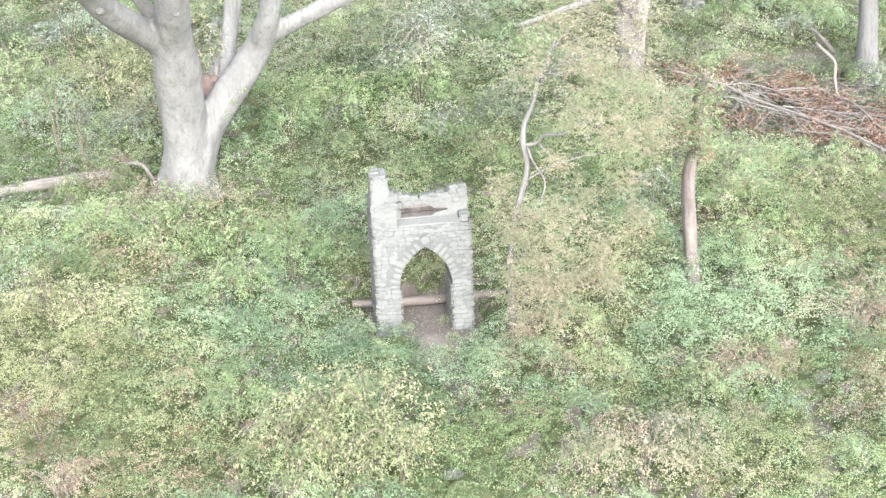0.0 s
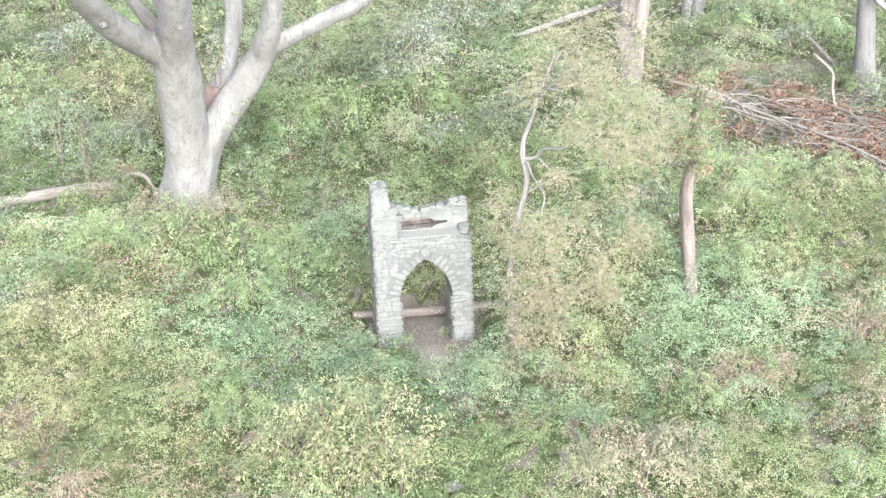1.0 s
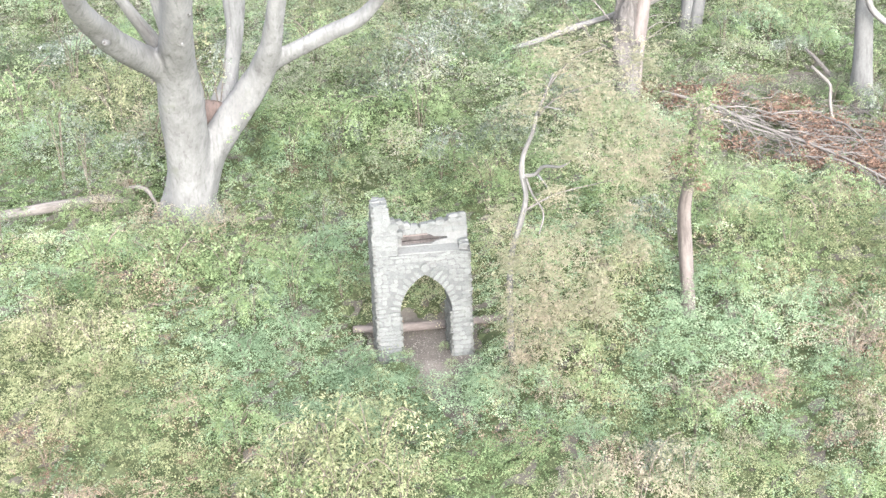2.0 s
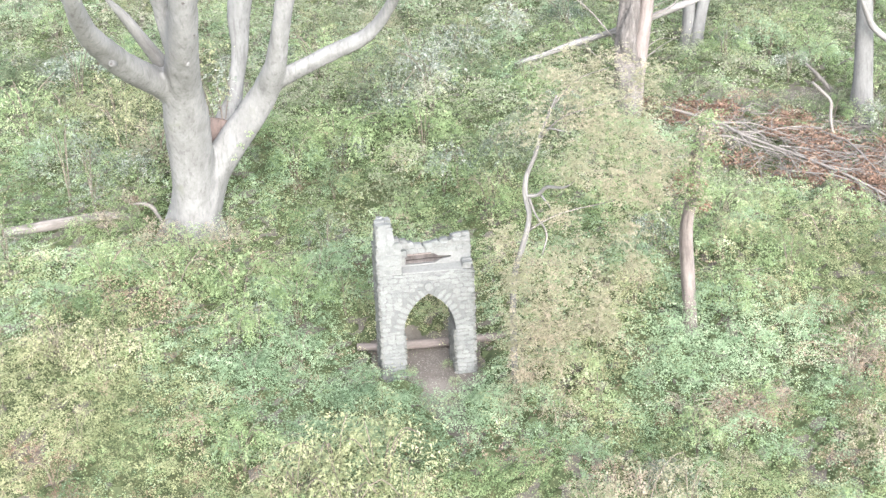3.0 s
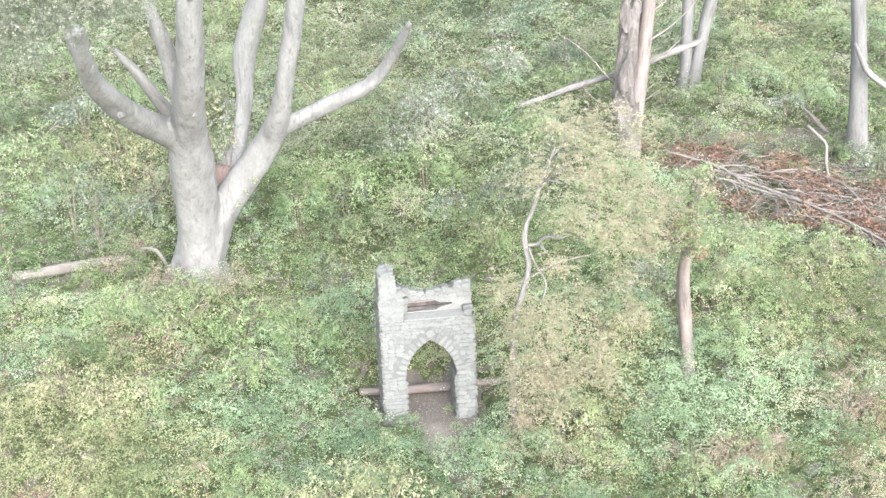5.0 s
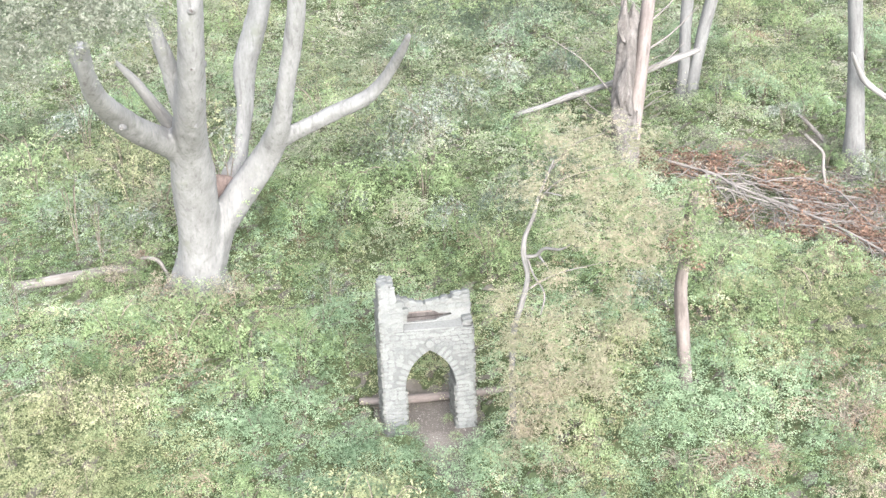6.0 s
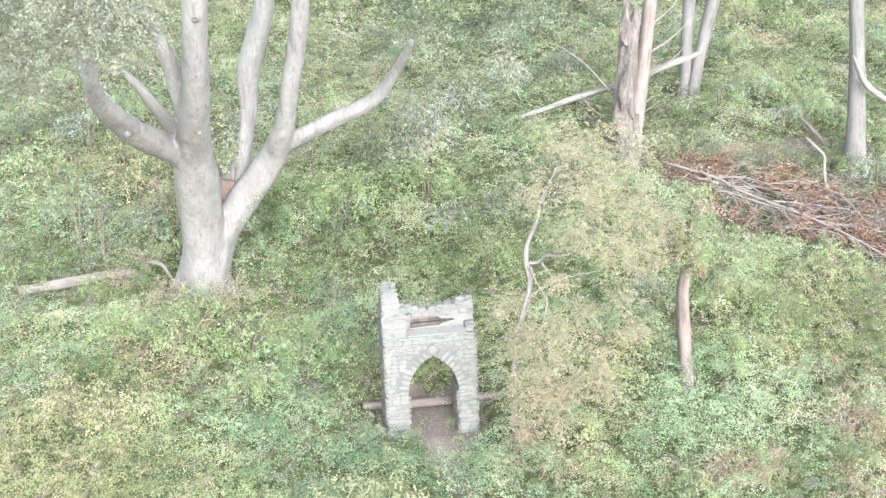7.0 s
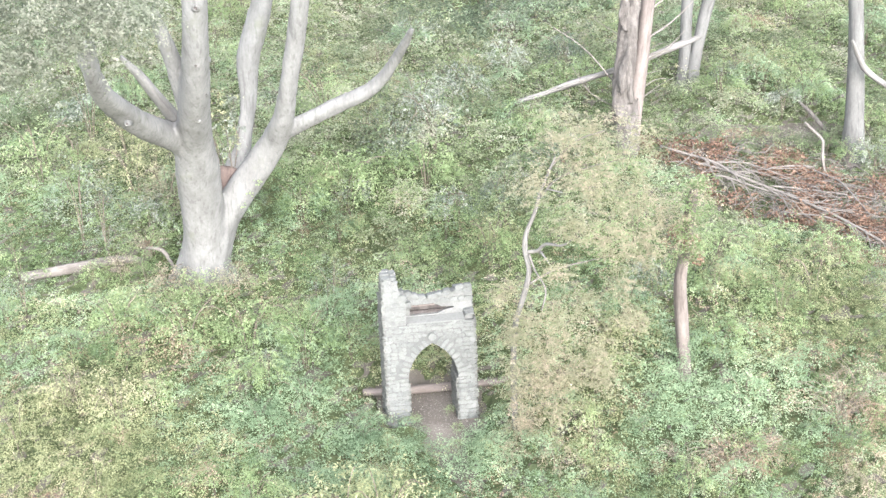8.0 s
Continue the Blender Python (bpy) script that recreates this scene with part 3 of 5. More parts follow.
# rough crest stones on the parapet and its inner face
for x, z, w, h in courses(-0.62, HW, 3.43, 3.59, lr, row=(0.13, 0.15), wid=(0.16, 0.3)):
    stone(GATE, x, 0.335, z, w, h, lr.uniform(0.015, 0.03), lr.uniform(-5, 5))
for x, z in ((-0.52, 3.55), (-0.35, 3.47), (-0.13, 3.40), (0.12, 3.42), (0.33, 3.46), (0.55, 3.50)):
    stone(GATE, x, 0.46, z + 0.20, 0.24, 0.15, 0.16, lr.uniform(-8, 8))
for x, z in ((0.87, 3.56), (1.1, 3.57), (0.9, 3.67), (1.12, 3.66)):
    stone(GATE, x, 0.38, z + 0.17, 0.25, 0.16, 0.10, lr.uniform(-6, 6))
for x, y, w in ((-1.12, 0.14, 0.24), (-0.93, 0.16, 0.2), (-1.1, 0.36, 0.26), (-0.92, 0.38, 0.2), (-1.08, 0.54, 0.2)):
    stone(GATE, x, y, 4.24 + 0.2 * min(y, 0.4), w, 0.2, lr.uniform(0.08, 0.14), lr.uniform(-10, 10), lean=-78)
for y, z in ((0.16, 3.12), (0.30, 3.18)):
    stone(GATE, 1.12, y, z, 0.28, 0.1, 0.12, lr.uniform(-6, 6))


def joined_stones(name, rows, parent, label):
    """Stones of a face that is hardly seen, in one mesh. Rows of matrix."""
    vs, fs, k = [], [], 0
    for i, m in enumerate(rows):
        me = STONES[i % len(STONES)]
        for v in me.vertices:
            vs.append(tuple(m @ v.co))
        for p in me.polygons:
            fs.append(tuple(q + k for q in p.vertices))
        k += len(me.vertices)
    return tagged(put(name, vs, fs, STONE_JOINED, parent, False, label), kind="stuff")


def side_rows(x, facing, y0, y1, z0, z1, seed):
    r = np.random.default_rng(seed)
    return [pose(x, y, z, 0, 0, facing) @ Matrix.Diagonal((w, r.uniform(0.05, 0.08), h, 1)) for y, z, w, h in courses(y0, y1, z0, z1, r)]


joined_stones("flank_masonry", side_rows(-HW + 0.03, -90, 0.0, DEEP, -0.2, 3.7, 1) + side_rows(-HW + 0.05, -90, 0.02, 0.6, 3.7, 4.3, 11), GATE, "rough stones of the shaded flank")
joined_stones("flank_masonry", side_rows(HW - 0.03, 90, 0.0, DEEP, -0.2, 3.05, 2) + side_rows(HW - 0.05, 90, 0.34, 0.66, 3.05, 3.75, 12), GATE, "rough stones of the far flank")
joined_stones("jamb_masonry", side_rows(AX + AW, -90, 0.05, DEEP, -0.2, SPRING, 3) + side_rows(AX - AW, 90, 0.05, DEEP, -0.2, SPRING, 4), GATE, "rough stones of the passage")
back = np.random.default_rng(9)
joined_stones("rear_masonry", [pose(x, DEEP - 0.04, z, 0, 0, 180) @ Matrix.Diagonal((w, 0.06, h, 1)) for x, z, w, h in courses(-HW, HW, -0.2, 2.97, back, lambda x, z, w: not in_arch(x, z, 0.05))], GATE, "rough stones of the rear wall")

# ---- fallen timber ----
def log_thing(name, pts, mat, label, sink=0.0, **kw):
    base = np.array(pts[0][:3])
    e = thing(name, base, label, "log")
    limb("trunk", pts, mat, e, **kw)
    return e


log_thing("fallen_log", [(-1.9, 1.29, 0.53, 0.10), (-0.91, 1.38, 0.47, 0.12), (0.7, 1.55, 0.44, 0.13), (2.3, 1.72, 0.44, 0.11)], BARK_PINK, "long peeled pinkish-grey log lying across behind the gate", sides=12, rough=0.03, broken=True)
log_thing("fallen_log", [(-12.5, 6.3, 2.95, 0.15), (-11.6, 6.5, 3.0, 0.165), (-10.65, 6.8, 3.05, 0.165), (-9.6, 7.2, 3.08, 0.14), (-8.9, 7.5, 2.9, 0.12)], TWIG, "weathered grey log half buried in growth beside the great tree", sides=12, rough=0.08, broken=True)
log_thing("fallen_log", [(16.5, 17.5, 5.2, 0.05), (16.85, 17.2, 4.8, 0.08), (17.5, 16.8, 4.0, 0.1)], BARK_DEAD, "short weathered log leaning on the bank", sides=10, broken=True)
log_thing("fallen_log", [(18.4, 19.0, 4.85, 0.05), (19.0, 19.0, 5.1, 0.06)], BARK_DEAD, "small grey stick of wood on the slope", sides=8, broken=True)


DEAD_CROOK = [(-8.93, 7.4, 3.33, 0.03), (-8.54, 7.2, 3.41, 0.06), (-8.16, 7.0, 3.37, 0.07), (-7.95, 6.8, 3.15, 0.06), (-7.77, 6.6, 2.87, 0.06), (-7.63, 6.5, 2.4, 0.05)]
log_thing("fallen_branch", DEAD_CROOK, TWIG, "crooked dead branch arching out of the growth by the great tree", sides=8, rough=0.08, broken=True)


# ---- the great pale tree ----
OAK = thing("great_tree", (-6.8, 6.8, 2.4), "huge old pale-barked tree forking into many bare limbs", "tree")
wood = [tube([(-6.9, 7.2, 1.9, 1.12), (-6.85, 6.95, 2.62, 0.928), (-6.72, 6.6, 3.57, 0.745), (-6.62, 6.25, 4.37, 0.671), (-6.58, 5.75, 5.4, 0.648), (-6.52, 5.15, 6.41, 0.63), (-6.41, 4.4, 7.4, 0.537), (-6.2, 3.5, 8.23, 0.46),
                       (-5.98, 2.7, 9.1, 0.42), (-5.8, 2.1, 9.92, 0.39), (-5.67, 1.7, 10.69, 0.36), (-5.5, 1.2, 12.2, 0.33), (-5.4, 0.9, 14.5, 0.25), (-5.6, 0.4, 17, 0.15)],
             sides=32, rough=0.045, flutes=0.10, seed=1)]
for kw in (
    dict(pts=[(-6.35, 5.6, 6.0, 0.36), (-6.6, 4.9, 7.0, 0.42), (-7.02, 4.0, 7.63, 0.385), (-7.43, 2.7, 8.21, 0.35), (-7.75, 1.6, 8.82, 0.32), (-7.95, 0.5, 9.46, 0.29), (-7.94, -0.3, 10.06, 0.25), (-7.85, -0.9, 10.62, 0.21), (-7.77, -1.2, 10.91, 0.17)], seed=2, broken=True),
    dict(pts=[(-7.9, 0.35, 9.5, 0.15), (-8.17, -0.2, 10.38, 0.14), (-8.21, -0.6, 11.03, 0.09)], seed=3, broken=True),
    dict(pts=[(-6.2, 3.7, 8.0, 0.30), (-6.39, 3.2, 9.04, 0.26), (-6.49, 2.8, 9.87, 0.24), (-6.61, 2.4, 10.59, 0.22), (-6.72, 2.0, 11.26, 0.15)], seed=5, broken=True),
    dict(pts=[(-6.6, 6.7, 2.6, 0.52), (-6.35, 6.65, 3.5, 0.52), (-6.05, 6.58, 4.4, 0.50), (-5.48, 6.5, 5.26, 0.47), (-4.78, 6.4, 6.19, 0.43), (-4.28, 6.2, 6.92, 0.40), (-3.89, 5.6, 7.7, 0.35), (-3.69, 5.2, 8.46, 0.30), (-3.48, 4.9, 9.32, 0.28), (-3.24, 4.6, 10.31, 0.27), (-3.0, 4.2, 11.6, 0.25), (-2.8, 3.8, 14, 0.2), (-2.9, 3.4, 17, 0.12)], seed=6),
    dict(pts=[(-4.1, 6.1, 7.15, 0.33), (-3.36, 5.9, 7.50, 0.27), (-2.74, 5.8, 7.78, 0.25), (-2.05, 5.8, 8.07, 0.23), (-1.35, 5.7, 8.36, 0.22), (-0.88, 5.6, 8.73, 0.2), (-0.44, 5.2, 9.34, 0.18), (-0.13, 4.6, 9.93, 0.14), (0.05, 4.2, 10.33, 0.08)], seed=7, broken=True),
    dict(pts=[(-6.1, 6.9, 4.7, 0.44), (-5.88, 7.15, 5.38, 0.428), (-5.63, 7.4, 5.93, 0.376), (-5.4, 7.6, 6.43, 0.292), (-5.27, 7.75, 7.07, 0.258), (-5.1, 7.8, 7.95, 0.255), (-5.06, 7.8, 8.84, 0.325), (-4.95, 7.75, 9.46, 0.348), (-4.66, 7.7, 10.23, 0.356), (-4.27, 7.6, 11.53, 0.33), (-3.95, 7.4, 13.94, 0.232), (-4.03, 7.2, 16.68, 0.139)], seed=8),
    dict(pts=[(-5.4, 0.9, 13.4, 0.2), (-5.6, -3.5, 14.0, 0.15), (-5.9, -8.0, 13.9, 0.1), (-6.2, -11.5, 13.6, 0.05)], seed=9),
    dict(pts=[(-2.85, 3.9, 13.0, 0.18), (-0.5, 2.6, 13.3, 0.14), (1.8, 1.0, 13.1, 0.1), (4.0, -0.5, 12.8, 0.05)], seed=10),
):
    if kw["seed"] > 8:
        limb("limb", kw.pop("pts"), BARK_PALE, OAK, sides=12, rough=0.05, **kw)
    else:
        wood.append(tube(kw.pop("pts"), sides=18, rough=0.075, **kw))
for a, ln in ((-2.9, 0.75), (-0.25, 0.65), (2.2, 0.8), (0.9, 0.7)):
    wood.append(tube([(-6.82 + 0.5 * math.cos(a), 6.8 + 0.5 * math.sin(a), 3.6, 0.16), (-6.84 + 0.8 * math.cos(a), 6.8 + 0.8 * math.sin(a), 2.7, 0.24), (-6.86 + (0.8 + ln) * math.cos(a), 6.8 + (0.8 + ln) * math.sin(a), 1.75, 0.2)], sides=10, seed=int(a * 10) + 60))
fused("trunk", wood, BARK_PALE, OAK, 0.055, 0.3, "pale grey forking trunk")
limb("dead_limb", [(-6.5, 4.6, 7.4, 0.24), (-6.9, 4.4, 8.1, 0.2), (-7.26, 4.2, 8.72, 0.18), (-7.65, 4.0, 9.4, 0.15), (-8.05, 3.8, 9.95, 0.06)], BARK_BROWN, OAK, "grey-brown dead limb", sides=12, rough=0.07, seed=4, broken=True)
# rotten reddish heartwood in the crotch
limb("heartwood", [(-5.86, 6.75, 5.02, 0.16), (-5.87, 6.85, 5.51, 0.34), (-5.74, 7.00, 5.90, 0.40)], HEART, OAK, "crumbling reddish heartwood in the crotch", sides=10, rough=0.2, seed=44)
# thin shoots rising from the fork
r = np.random.default_rng(89)
for i in range(9):
    x, y, z = -5.9 + r.uniform(-0.35, 0.3), 6.9 + r.uniform(-0.2, 0.6), 5.0 + r.uniform(-0.3, 0.8)
    ln = r.uniform(1.6, 3.2)
    limb("shoot", [(x, y, z, 0.03), (x + r.uniform(-0.2, 0.25), y + 0.1, z + ln * 0.5, 0.02), (x + r.uniform(-0.5, 0.6), y + r.uniform(-0.2, 0.4), z + ln, 0.006)], STEM, OAK, sides=6, seed=620 + i)
# knots where old boughs were shed
for x, y, z, s in ((-6.02, 3.0, 8.26, 0.14), (-5.72, 1.72, 9.93, 0.12), (-5.5, 1.06, 11.45, 0.12), (-7.62, 1.45, 8.52, 0.09), (-5.50, 2.0, 10.0, 0.09), (-5.66, 2.5, 9.05, 0.09)):
    v, f = tube([(x, y + 0.2, z, s * 1.25), (x, y, z, s), (x + 0.01, y - 0.07, z + 0.01, s * 0.6)], sides=10, step=0.05, rough=0.08, seed=int(z * 10), broken=True)
    knot = put("knot", moved(v, (-6.8, 6.8, 2.4)), f, BARK_PALE, OAK)
    # a small dark bump at the knot's centre paints its shaded hole
    v, f = tube([(x, y - 0.04, z, s * 0.42), (x, y - 0.09, z, s * 0.4), (x, y - 0.11, z, s * 0.2)], sides=8, step=0.05, rough=0.1, seed=3)
    put("hollow", moved(v, (-6.8, 6.8, 2.4)), f, ROT_SHADE, knot, True, "dark bump painting a shaded knot hole")


def clump(c, r, n, size, flat=0.7, lr=rng, loose=False):
    """Leaf places in an uneven ball."""
    d = lr.normal(0, 1, (n, 3))
    d /= np.linalg.norm(d, axis=1)[:, None]
    rad = r * (np.abs(lr.normal(0, 0.62, (n, 1))) if loose else lr.uniform(0.25, 1.0, (n, 1)) ** 0.6)
    p = np.array(c) + d * rad * np.array((1, 1, flat))
    nrm = d * 0.5 + np.array((0, -0.15, 0.7)) + lr.normal(0, 0.36, (n, 3))
    return p, nrm, size * lr.uniform(0.7, 1.25, n)


def crown(name, clumps, mat, parent, label="", size=0.12, per=110, narrow=0.42, lr=rng, flat=0.7, loose=False):
    ps, ns, ss = zip(*[clump(c, r, int(per * (r / 0.5) ** 2), size, flat, lr, loose) for c, r in clumps])
    org = np.array(parent.location)
    return leaves(name, np.vstack(ps) - org, np.vstack(ns), np.concatenate(ss), mat, parent, label, narrow, lr, loose)


def hanging(name, clumps, mat, parent, label, leaf, each, count, lr, narrow=0.36, length=0.4, droop=0.9):
    """Foliage of drooping leafy shoots, each of them on a clump's place."""
    base = np.repeat(np.array([c for c, r in clumps]), each, 0)
    reach = np.repeat(np.array([r for c, r in clumps]), each)[:, None]
    base = base + lr.normal(0, 0.5, base.shape) * reach
    out = lr.normal(0, 1, base.shape) * np.array((1, 1, 0))
    c, nrm, head, size, tone = sprays(base, out, length * lr.uniform(0.6, 1.3, len(base)), leaf, count, lr, 0.3, droop, 0.3, 0.4)
    return leaves(name, c - np.array(parent.location), nrm, size, mat, parent, label, narrow, lr, True, head, tone)


lr = np.random.default_rng(31)
hang = [((lr.uniform(-8.4, -4.95), lr.uniform(-9.5, -6.5), lr.uniform(10.6, 13.2)), lr.uniform(0.14, 0.36)) for _ in range(360)]
hang = [h for h in hang if h[0][2] > 10.85 + 0.95 * (h[0][0] + 7.7) / 3.1 - 0.3 * math.sin(h[0][0] * 5 + h[0][1])]
hanging("crown", hang, HANG, OAK, "hanging grey-green foliage", 0.058, 7, 22, lr)
hang2 = [((lr.uniform(-0.7, 4.2), lr.uniform(-1.0, 1.2), lr.uniform(10.5, 12.4)), lr.uniform(0.14, 0.34)) for _ in range(210)]
hang2 = [h for h in hang2 if h[0][2] > 10.95 + 0.3 * math.sin(h[0][0] * 2.3 + 1)]
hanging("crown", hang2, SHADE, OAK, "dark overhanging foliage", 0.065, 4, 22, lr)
ivy = [((-5.62 + lr.uniform(-0.28, 0.28), 7.15 + lr.uniform(-0.35, 0.1), 6.95 + lr.uniform(-0.75, 0.75)), lr.uniform(0.14, 0.26)) for _ in range(16)]
hanging("ivy", ivy, DARK, OAK, "dark ivy in the fork", 0.06, 3, 14, lr, 0.45, 0.3, 0.9)
shoots = [((-5.85 + lr.uniform(-0.4, 0.45), 7.0 + lr.uniform(-0.2, 0.5), lr.uniform(6.2, 8.4)), lr.uniform(0.1, 0.22)) for _ in range(26)]
crown("shoot_leaves", shoots, YELLOW, OAK, "sparse yellow-green leaves on thin shoots", 0.06, 150, lr=lr, loose=True)
crown("ivy", [((-5.35 + 0.25 * i, 5.95, 5.0 + 0.35 * i), 0.16) for i in range(3)], GREEN, OAK, "green ivy on the bark", 0.07, 160, lr=lr)

# ---- slender tree and leafy young tree beside the gate ----
SLIM = thing("slender_tree", (7.26, 0.9, 0.2), "slender pinkish-grey tree whose top is wrapped in ivy", "tree")
limb("trunk", [(7.28, 0.92, -0.1, 0.3), (7.26, 0.9, 0.3, 0.24), (7.22, 0.9, 1.27, 0.2), (7.11, 0.8, 2.49, 0.185), (7.0, 0.6, 3.55, 0.17), (6.97, 0.2, 4.47, 0.155), (6.76, -0.8, 5.53, 0.15), (6.55, -1.9, 6.55, 0.13), (6.51, -2.3, 7.0, 0.08)], BARK_PINK, SLIM, sides=14, rough=0.05, seed=12, broken=True)
ivy, pale = [], []
for i in range(110):
    z = lr.uniform(4.5, 7.35)
    wide = 0.18 + 0.22 * math.sin((z - 4.4) / 2.9 * 3.1) + 0.12 * math.sin(z * 5)
    c = (7.0 - 0.19 * (z - 4.4) + lr.uniform(-1, 1) * wide, 0.15 - 0.98 * (z - 4.4) - 0.12 + lr.uniform(-0.35, 0.25), z)
    (ivy if lr.uniform() < 0.68 else pale).append((c, lr.uniform(0.12, 0.26)))
hanging("ivy", ivy, GREEN, SLIM, "green ivy wrapped round the top", 0.055, 3, 16, lr, 0.42, 0.36, 0.8)
hanging("ivy", pale, PALE, SLIM, "pale fading ivy wrapped round the top", 0.055, 3, 16, lr, 0.42, 0.36, 0.8)
crown("dry_leaves", [((6.72 + lr.uniform(-0.3, 0.4), -0.5 + lr.uniform(-0.5, 0.4), lr.uniform(4.2, 5.5)), 0.24) for _ in range(8)], RUST, SLIM, "withered rusty leaves", 0.09, 130, lr=lr)

YOUNG = thing("young_tree", (2.2, -0.5, -0.1), "young tree with crooked white stem and pale olive leaves", "tree")
limb("trunk", [(2.25, -0.5, -0.4, 0.10), (2.2, -0.55, 1.2, 0.085), (2.21, -0.6, 2.34, 0.08), (2.26, -0.8, 3.19, 0.075), (2.45, -0.9, 3.91, 0.072), (2.61, -0.9, 4.59, 0.068), (2.53, -0.8, 5.16, 0.068), (2.57, -0.8, 5.61, 0.060), (2.79, -0.8, 6.12, 0.052), (2.95, -0.85, 6.7, 0.040), (3.3, -1.0, 7.6, 0.024)], BARK_WHITE, YOUNG, sides=12, step=0.12, rough=0.05, seed=13)
for i, pts in enumerate((
    [(2.55, -0.8, 5.1, 0.05), (2.83, -0.9, 5.14, 0.045), (3.01, -1.2, 5.4, 0.045), (3.35, -1.7, 5.5, 0.03), (3.7, -1.7, 5.7, 0.012)],
    [(2.9, -0.95, 5.14, 0.035), (3.05, -1.2, 4.95, 0.02), (3.2, -1.4, 4.7, 0.01)],
    [(2.62, -0.9, 5.06, 0.03), (2.7, -1.3, 4.78, 0.026), (2.87, -2.0, 4.47, 0.024), (2.69, -2.5, 4.1, 0.015)],
    [(2.95, -0.85, 6.6, 0.03), (3.0, -1.5, 6.9, 0.025), (3.35, -1.8, 6.88, 0.015)],
)):
    limb("branch", pts, TWIG if i == 2 else BARK_WHITE, YOUNG, sides=8, step=0.12, rough=0.05, seed=70 + i)


# boughs of foliage: x, y, z and reach
LOBES = [(3.32, -1.2, 8.09, 0.77), (4.45, -0.8, 8.13, 0.6), (5.38, -0.6, 7.73, 0.72), (2.73, -1.6, 7.03, 0.55), (4.01, -1.6, 7.11, 0.86), (5.16, -1.0, 6.67, 0.83), (6.02, -0.8, 5.87, 0.66), (4.74, -1.6, 5.56, 0.82), (3.6, -1.9, 6.07, 0.58), (5.67, -1.2, 5.22, 0.58), (1.93, -1.4, 4.26, 0.37), (2.48, -1.7, 3.47, 0.66), (3.14, -2.0, 3.15, 0.78), (3.86, -1.6, 3.84, 0.57), (4.18, -2.0, 2.68, 0.58), (4.94, -1.4, 4.31, 0.46), (2.5, -1.8, 2.56, 0.5), (2.75, -1.6, 1.75, 0.42), (3.5, -1.7, 1.9, 0.5), (4.5, -1.5, 1.7, 0.45), (3.17, -1.9, 4.86, 0.36), (5.3, -1.2, 3.3, 0.45), (2.2, -1.4, 2.0, 0.42), (2.3, -1.3, 1.2, 0.42), (2.5, -1.2, 0.5, 0.4), (1.95, -1.3, 3.0, 0.36), (3.2, -1.4, 0.9, 0.45)]


def canopy_clumps(lr):
    """Loose flattened sprays round each bough, thinner towards its rim."""
    out = []
    for x, y, z, r in LOBES:
        for i in range(int(14 + 75 * r * r)):
            d = lr.normal(0, 1, 3)
            d *= r * lr.uniform(0, 1.12) ** 0.5 / np.linalg.norm(d)
            k = 1 + 0.25 * math.sin(4 * math.atan2(d[2], d[0]) + x * 7)
            out.append(((x + d[0] * k, y + d[1] * 0.8, z + d[2] * k), lr.uniform(0.1, 0.26)))
    return out


hanging("crown", canopy_clumps(lr), PALE, YOUNG, "pale olive foliage turning tan", 0.046, 3, 22, lr, 0.4, 0.3, 0.6)

for i, pts in enumerate(([(2.9, -0.8, 6.5, 0.03), (3.6, -0.5, 7.0, 0.02), (5.2, -0.6, 7.4, 0.01)], [(3.1, -0.9, 7.2, 0.03), (3.8, -0.8, 7.9, 0.02), (4.6, -0.9, 8.2, 0.01)], [(2.5, -0.9, 4.2, 0.03), (3.4, -0.8, 4.6, 0.02), (4.8, -0.9, 4.9, 0.01)])):
    limb("branch", pts, TWIG, YOUNG, sides=6, seed=170 + i)

# ---- trees up the bank ----
SNAG = thing("dead_tree", (8.7, 14.9, 3.6), "broken weathered dead trunk beside a living stem", "tree")
fused("trunk", [tube([(8.55, 14.55, 3.4, 0.52), (8.59, 14.6, 4.27, 0.46), (8.61, 14.9, 5.55, 0.40), (8.58, 15.2, 6.61, 0.37), (8.75, 15.4, 7.67, 0.36), (8.88, 15.6, 8.73, 0.33), (9.14, 15.8, 9.6, 0.22)], sides=22, step=0.15, rough=0.12, broken=True, seed=21)] + [
    tube([(8.6 + dx, 14.6 + dy, z, 0.06), (8.62 + dx + tilt, 14.85 + dy, z + 0.55, 0.2), (8.72 + dx + 1.6 * tilt, 15.0 + dy, z + 1.2, 0.15), (8.8 + dx + 2.2 * tilt, 15.1 + dy, z + 1.7, 0.03)], sides=9, rough=0.2, seed=500 + i, broken=True)
    for i, (dx, dy, z, tilt) in enumerate(((-0.30, -0.05, 5.3, -0.06), (-0.22, -0.1, 6.4, 0.08), (0.1, -0.15, 4.4, 0.1), (0.22, -0.05, 6.0, -0.12), (0.05, 0.6, 8.7, -0.03), (0.3, 0.7, 8.5, 0.03), (-0.2, 0.1, 3.9, 0.05)))], BARK_DEAD, SNAG, 0.045, 0.13, "split bare dead trunk", 0.07, 2)
limb("trunk", [(8.95, 15.3, 3.4, 0.42), (9.0, 15.4, 4.55, 0.34), (9.19, 15.6, 6.08, 0.32), (9.47, 15.9, 7.8, 0.29), (9.66, 16.1, 9.08, 0.29), (9.87, 16.3, 10.35, 0.27), (10.1, 16.6, 13, 0.22), (10.3, 16.8, 17, 0.12)], BARK_PINK, SNAG, sides=14, rough=0.05, seed=22)
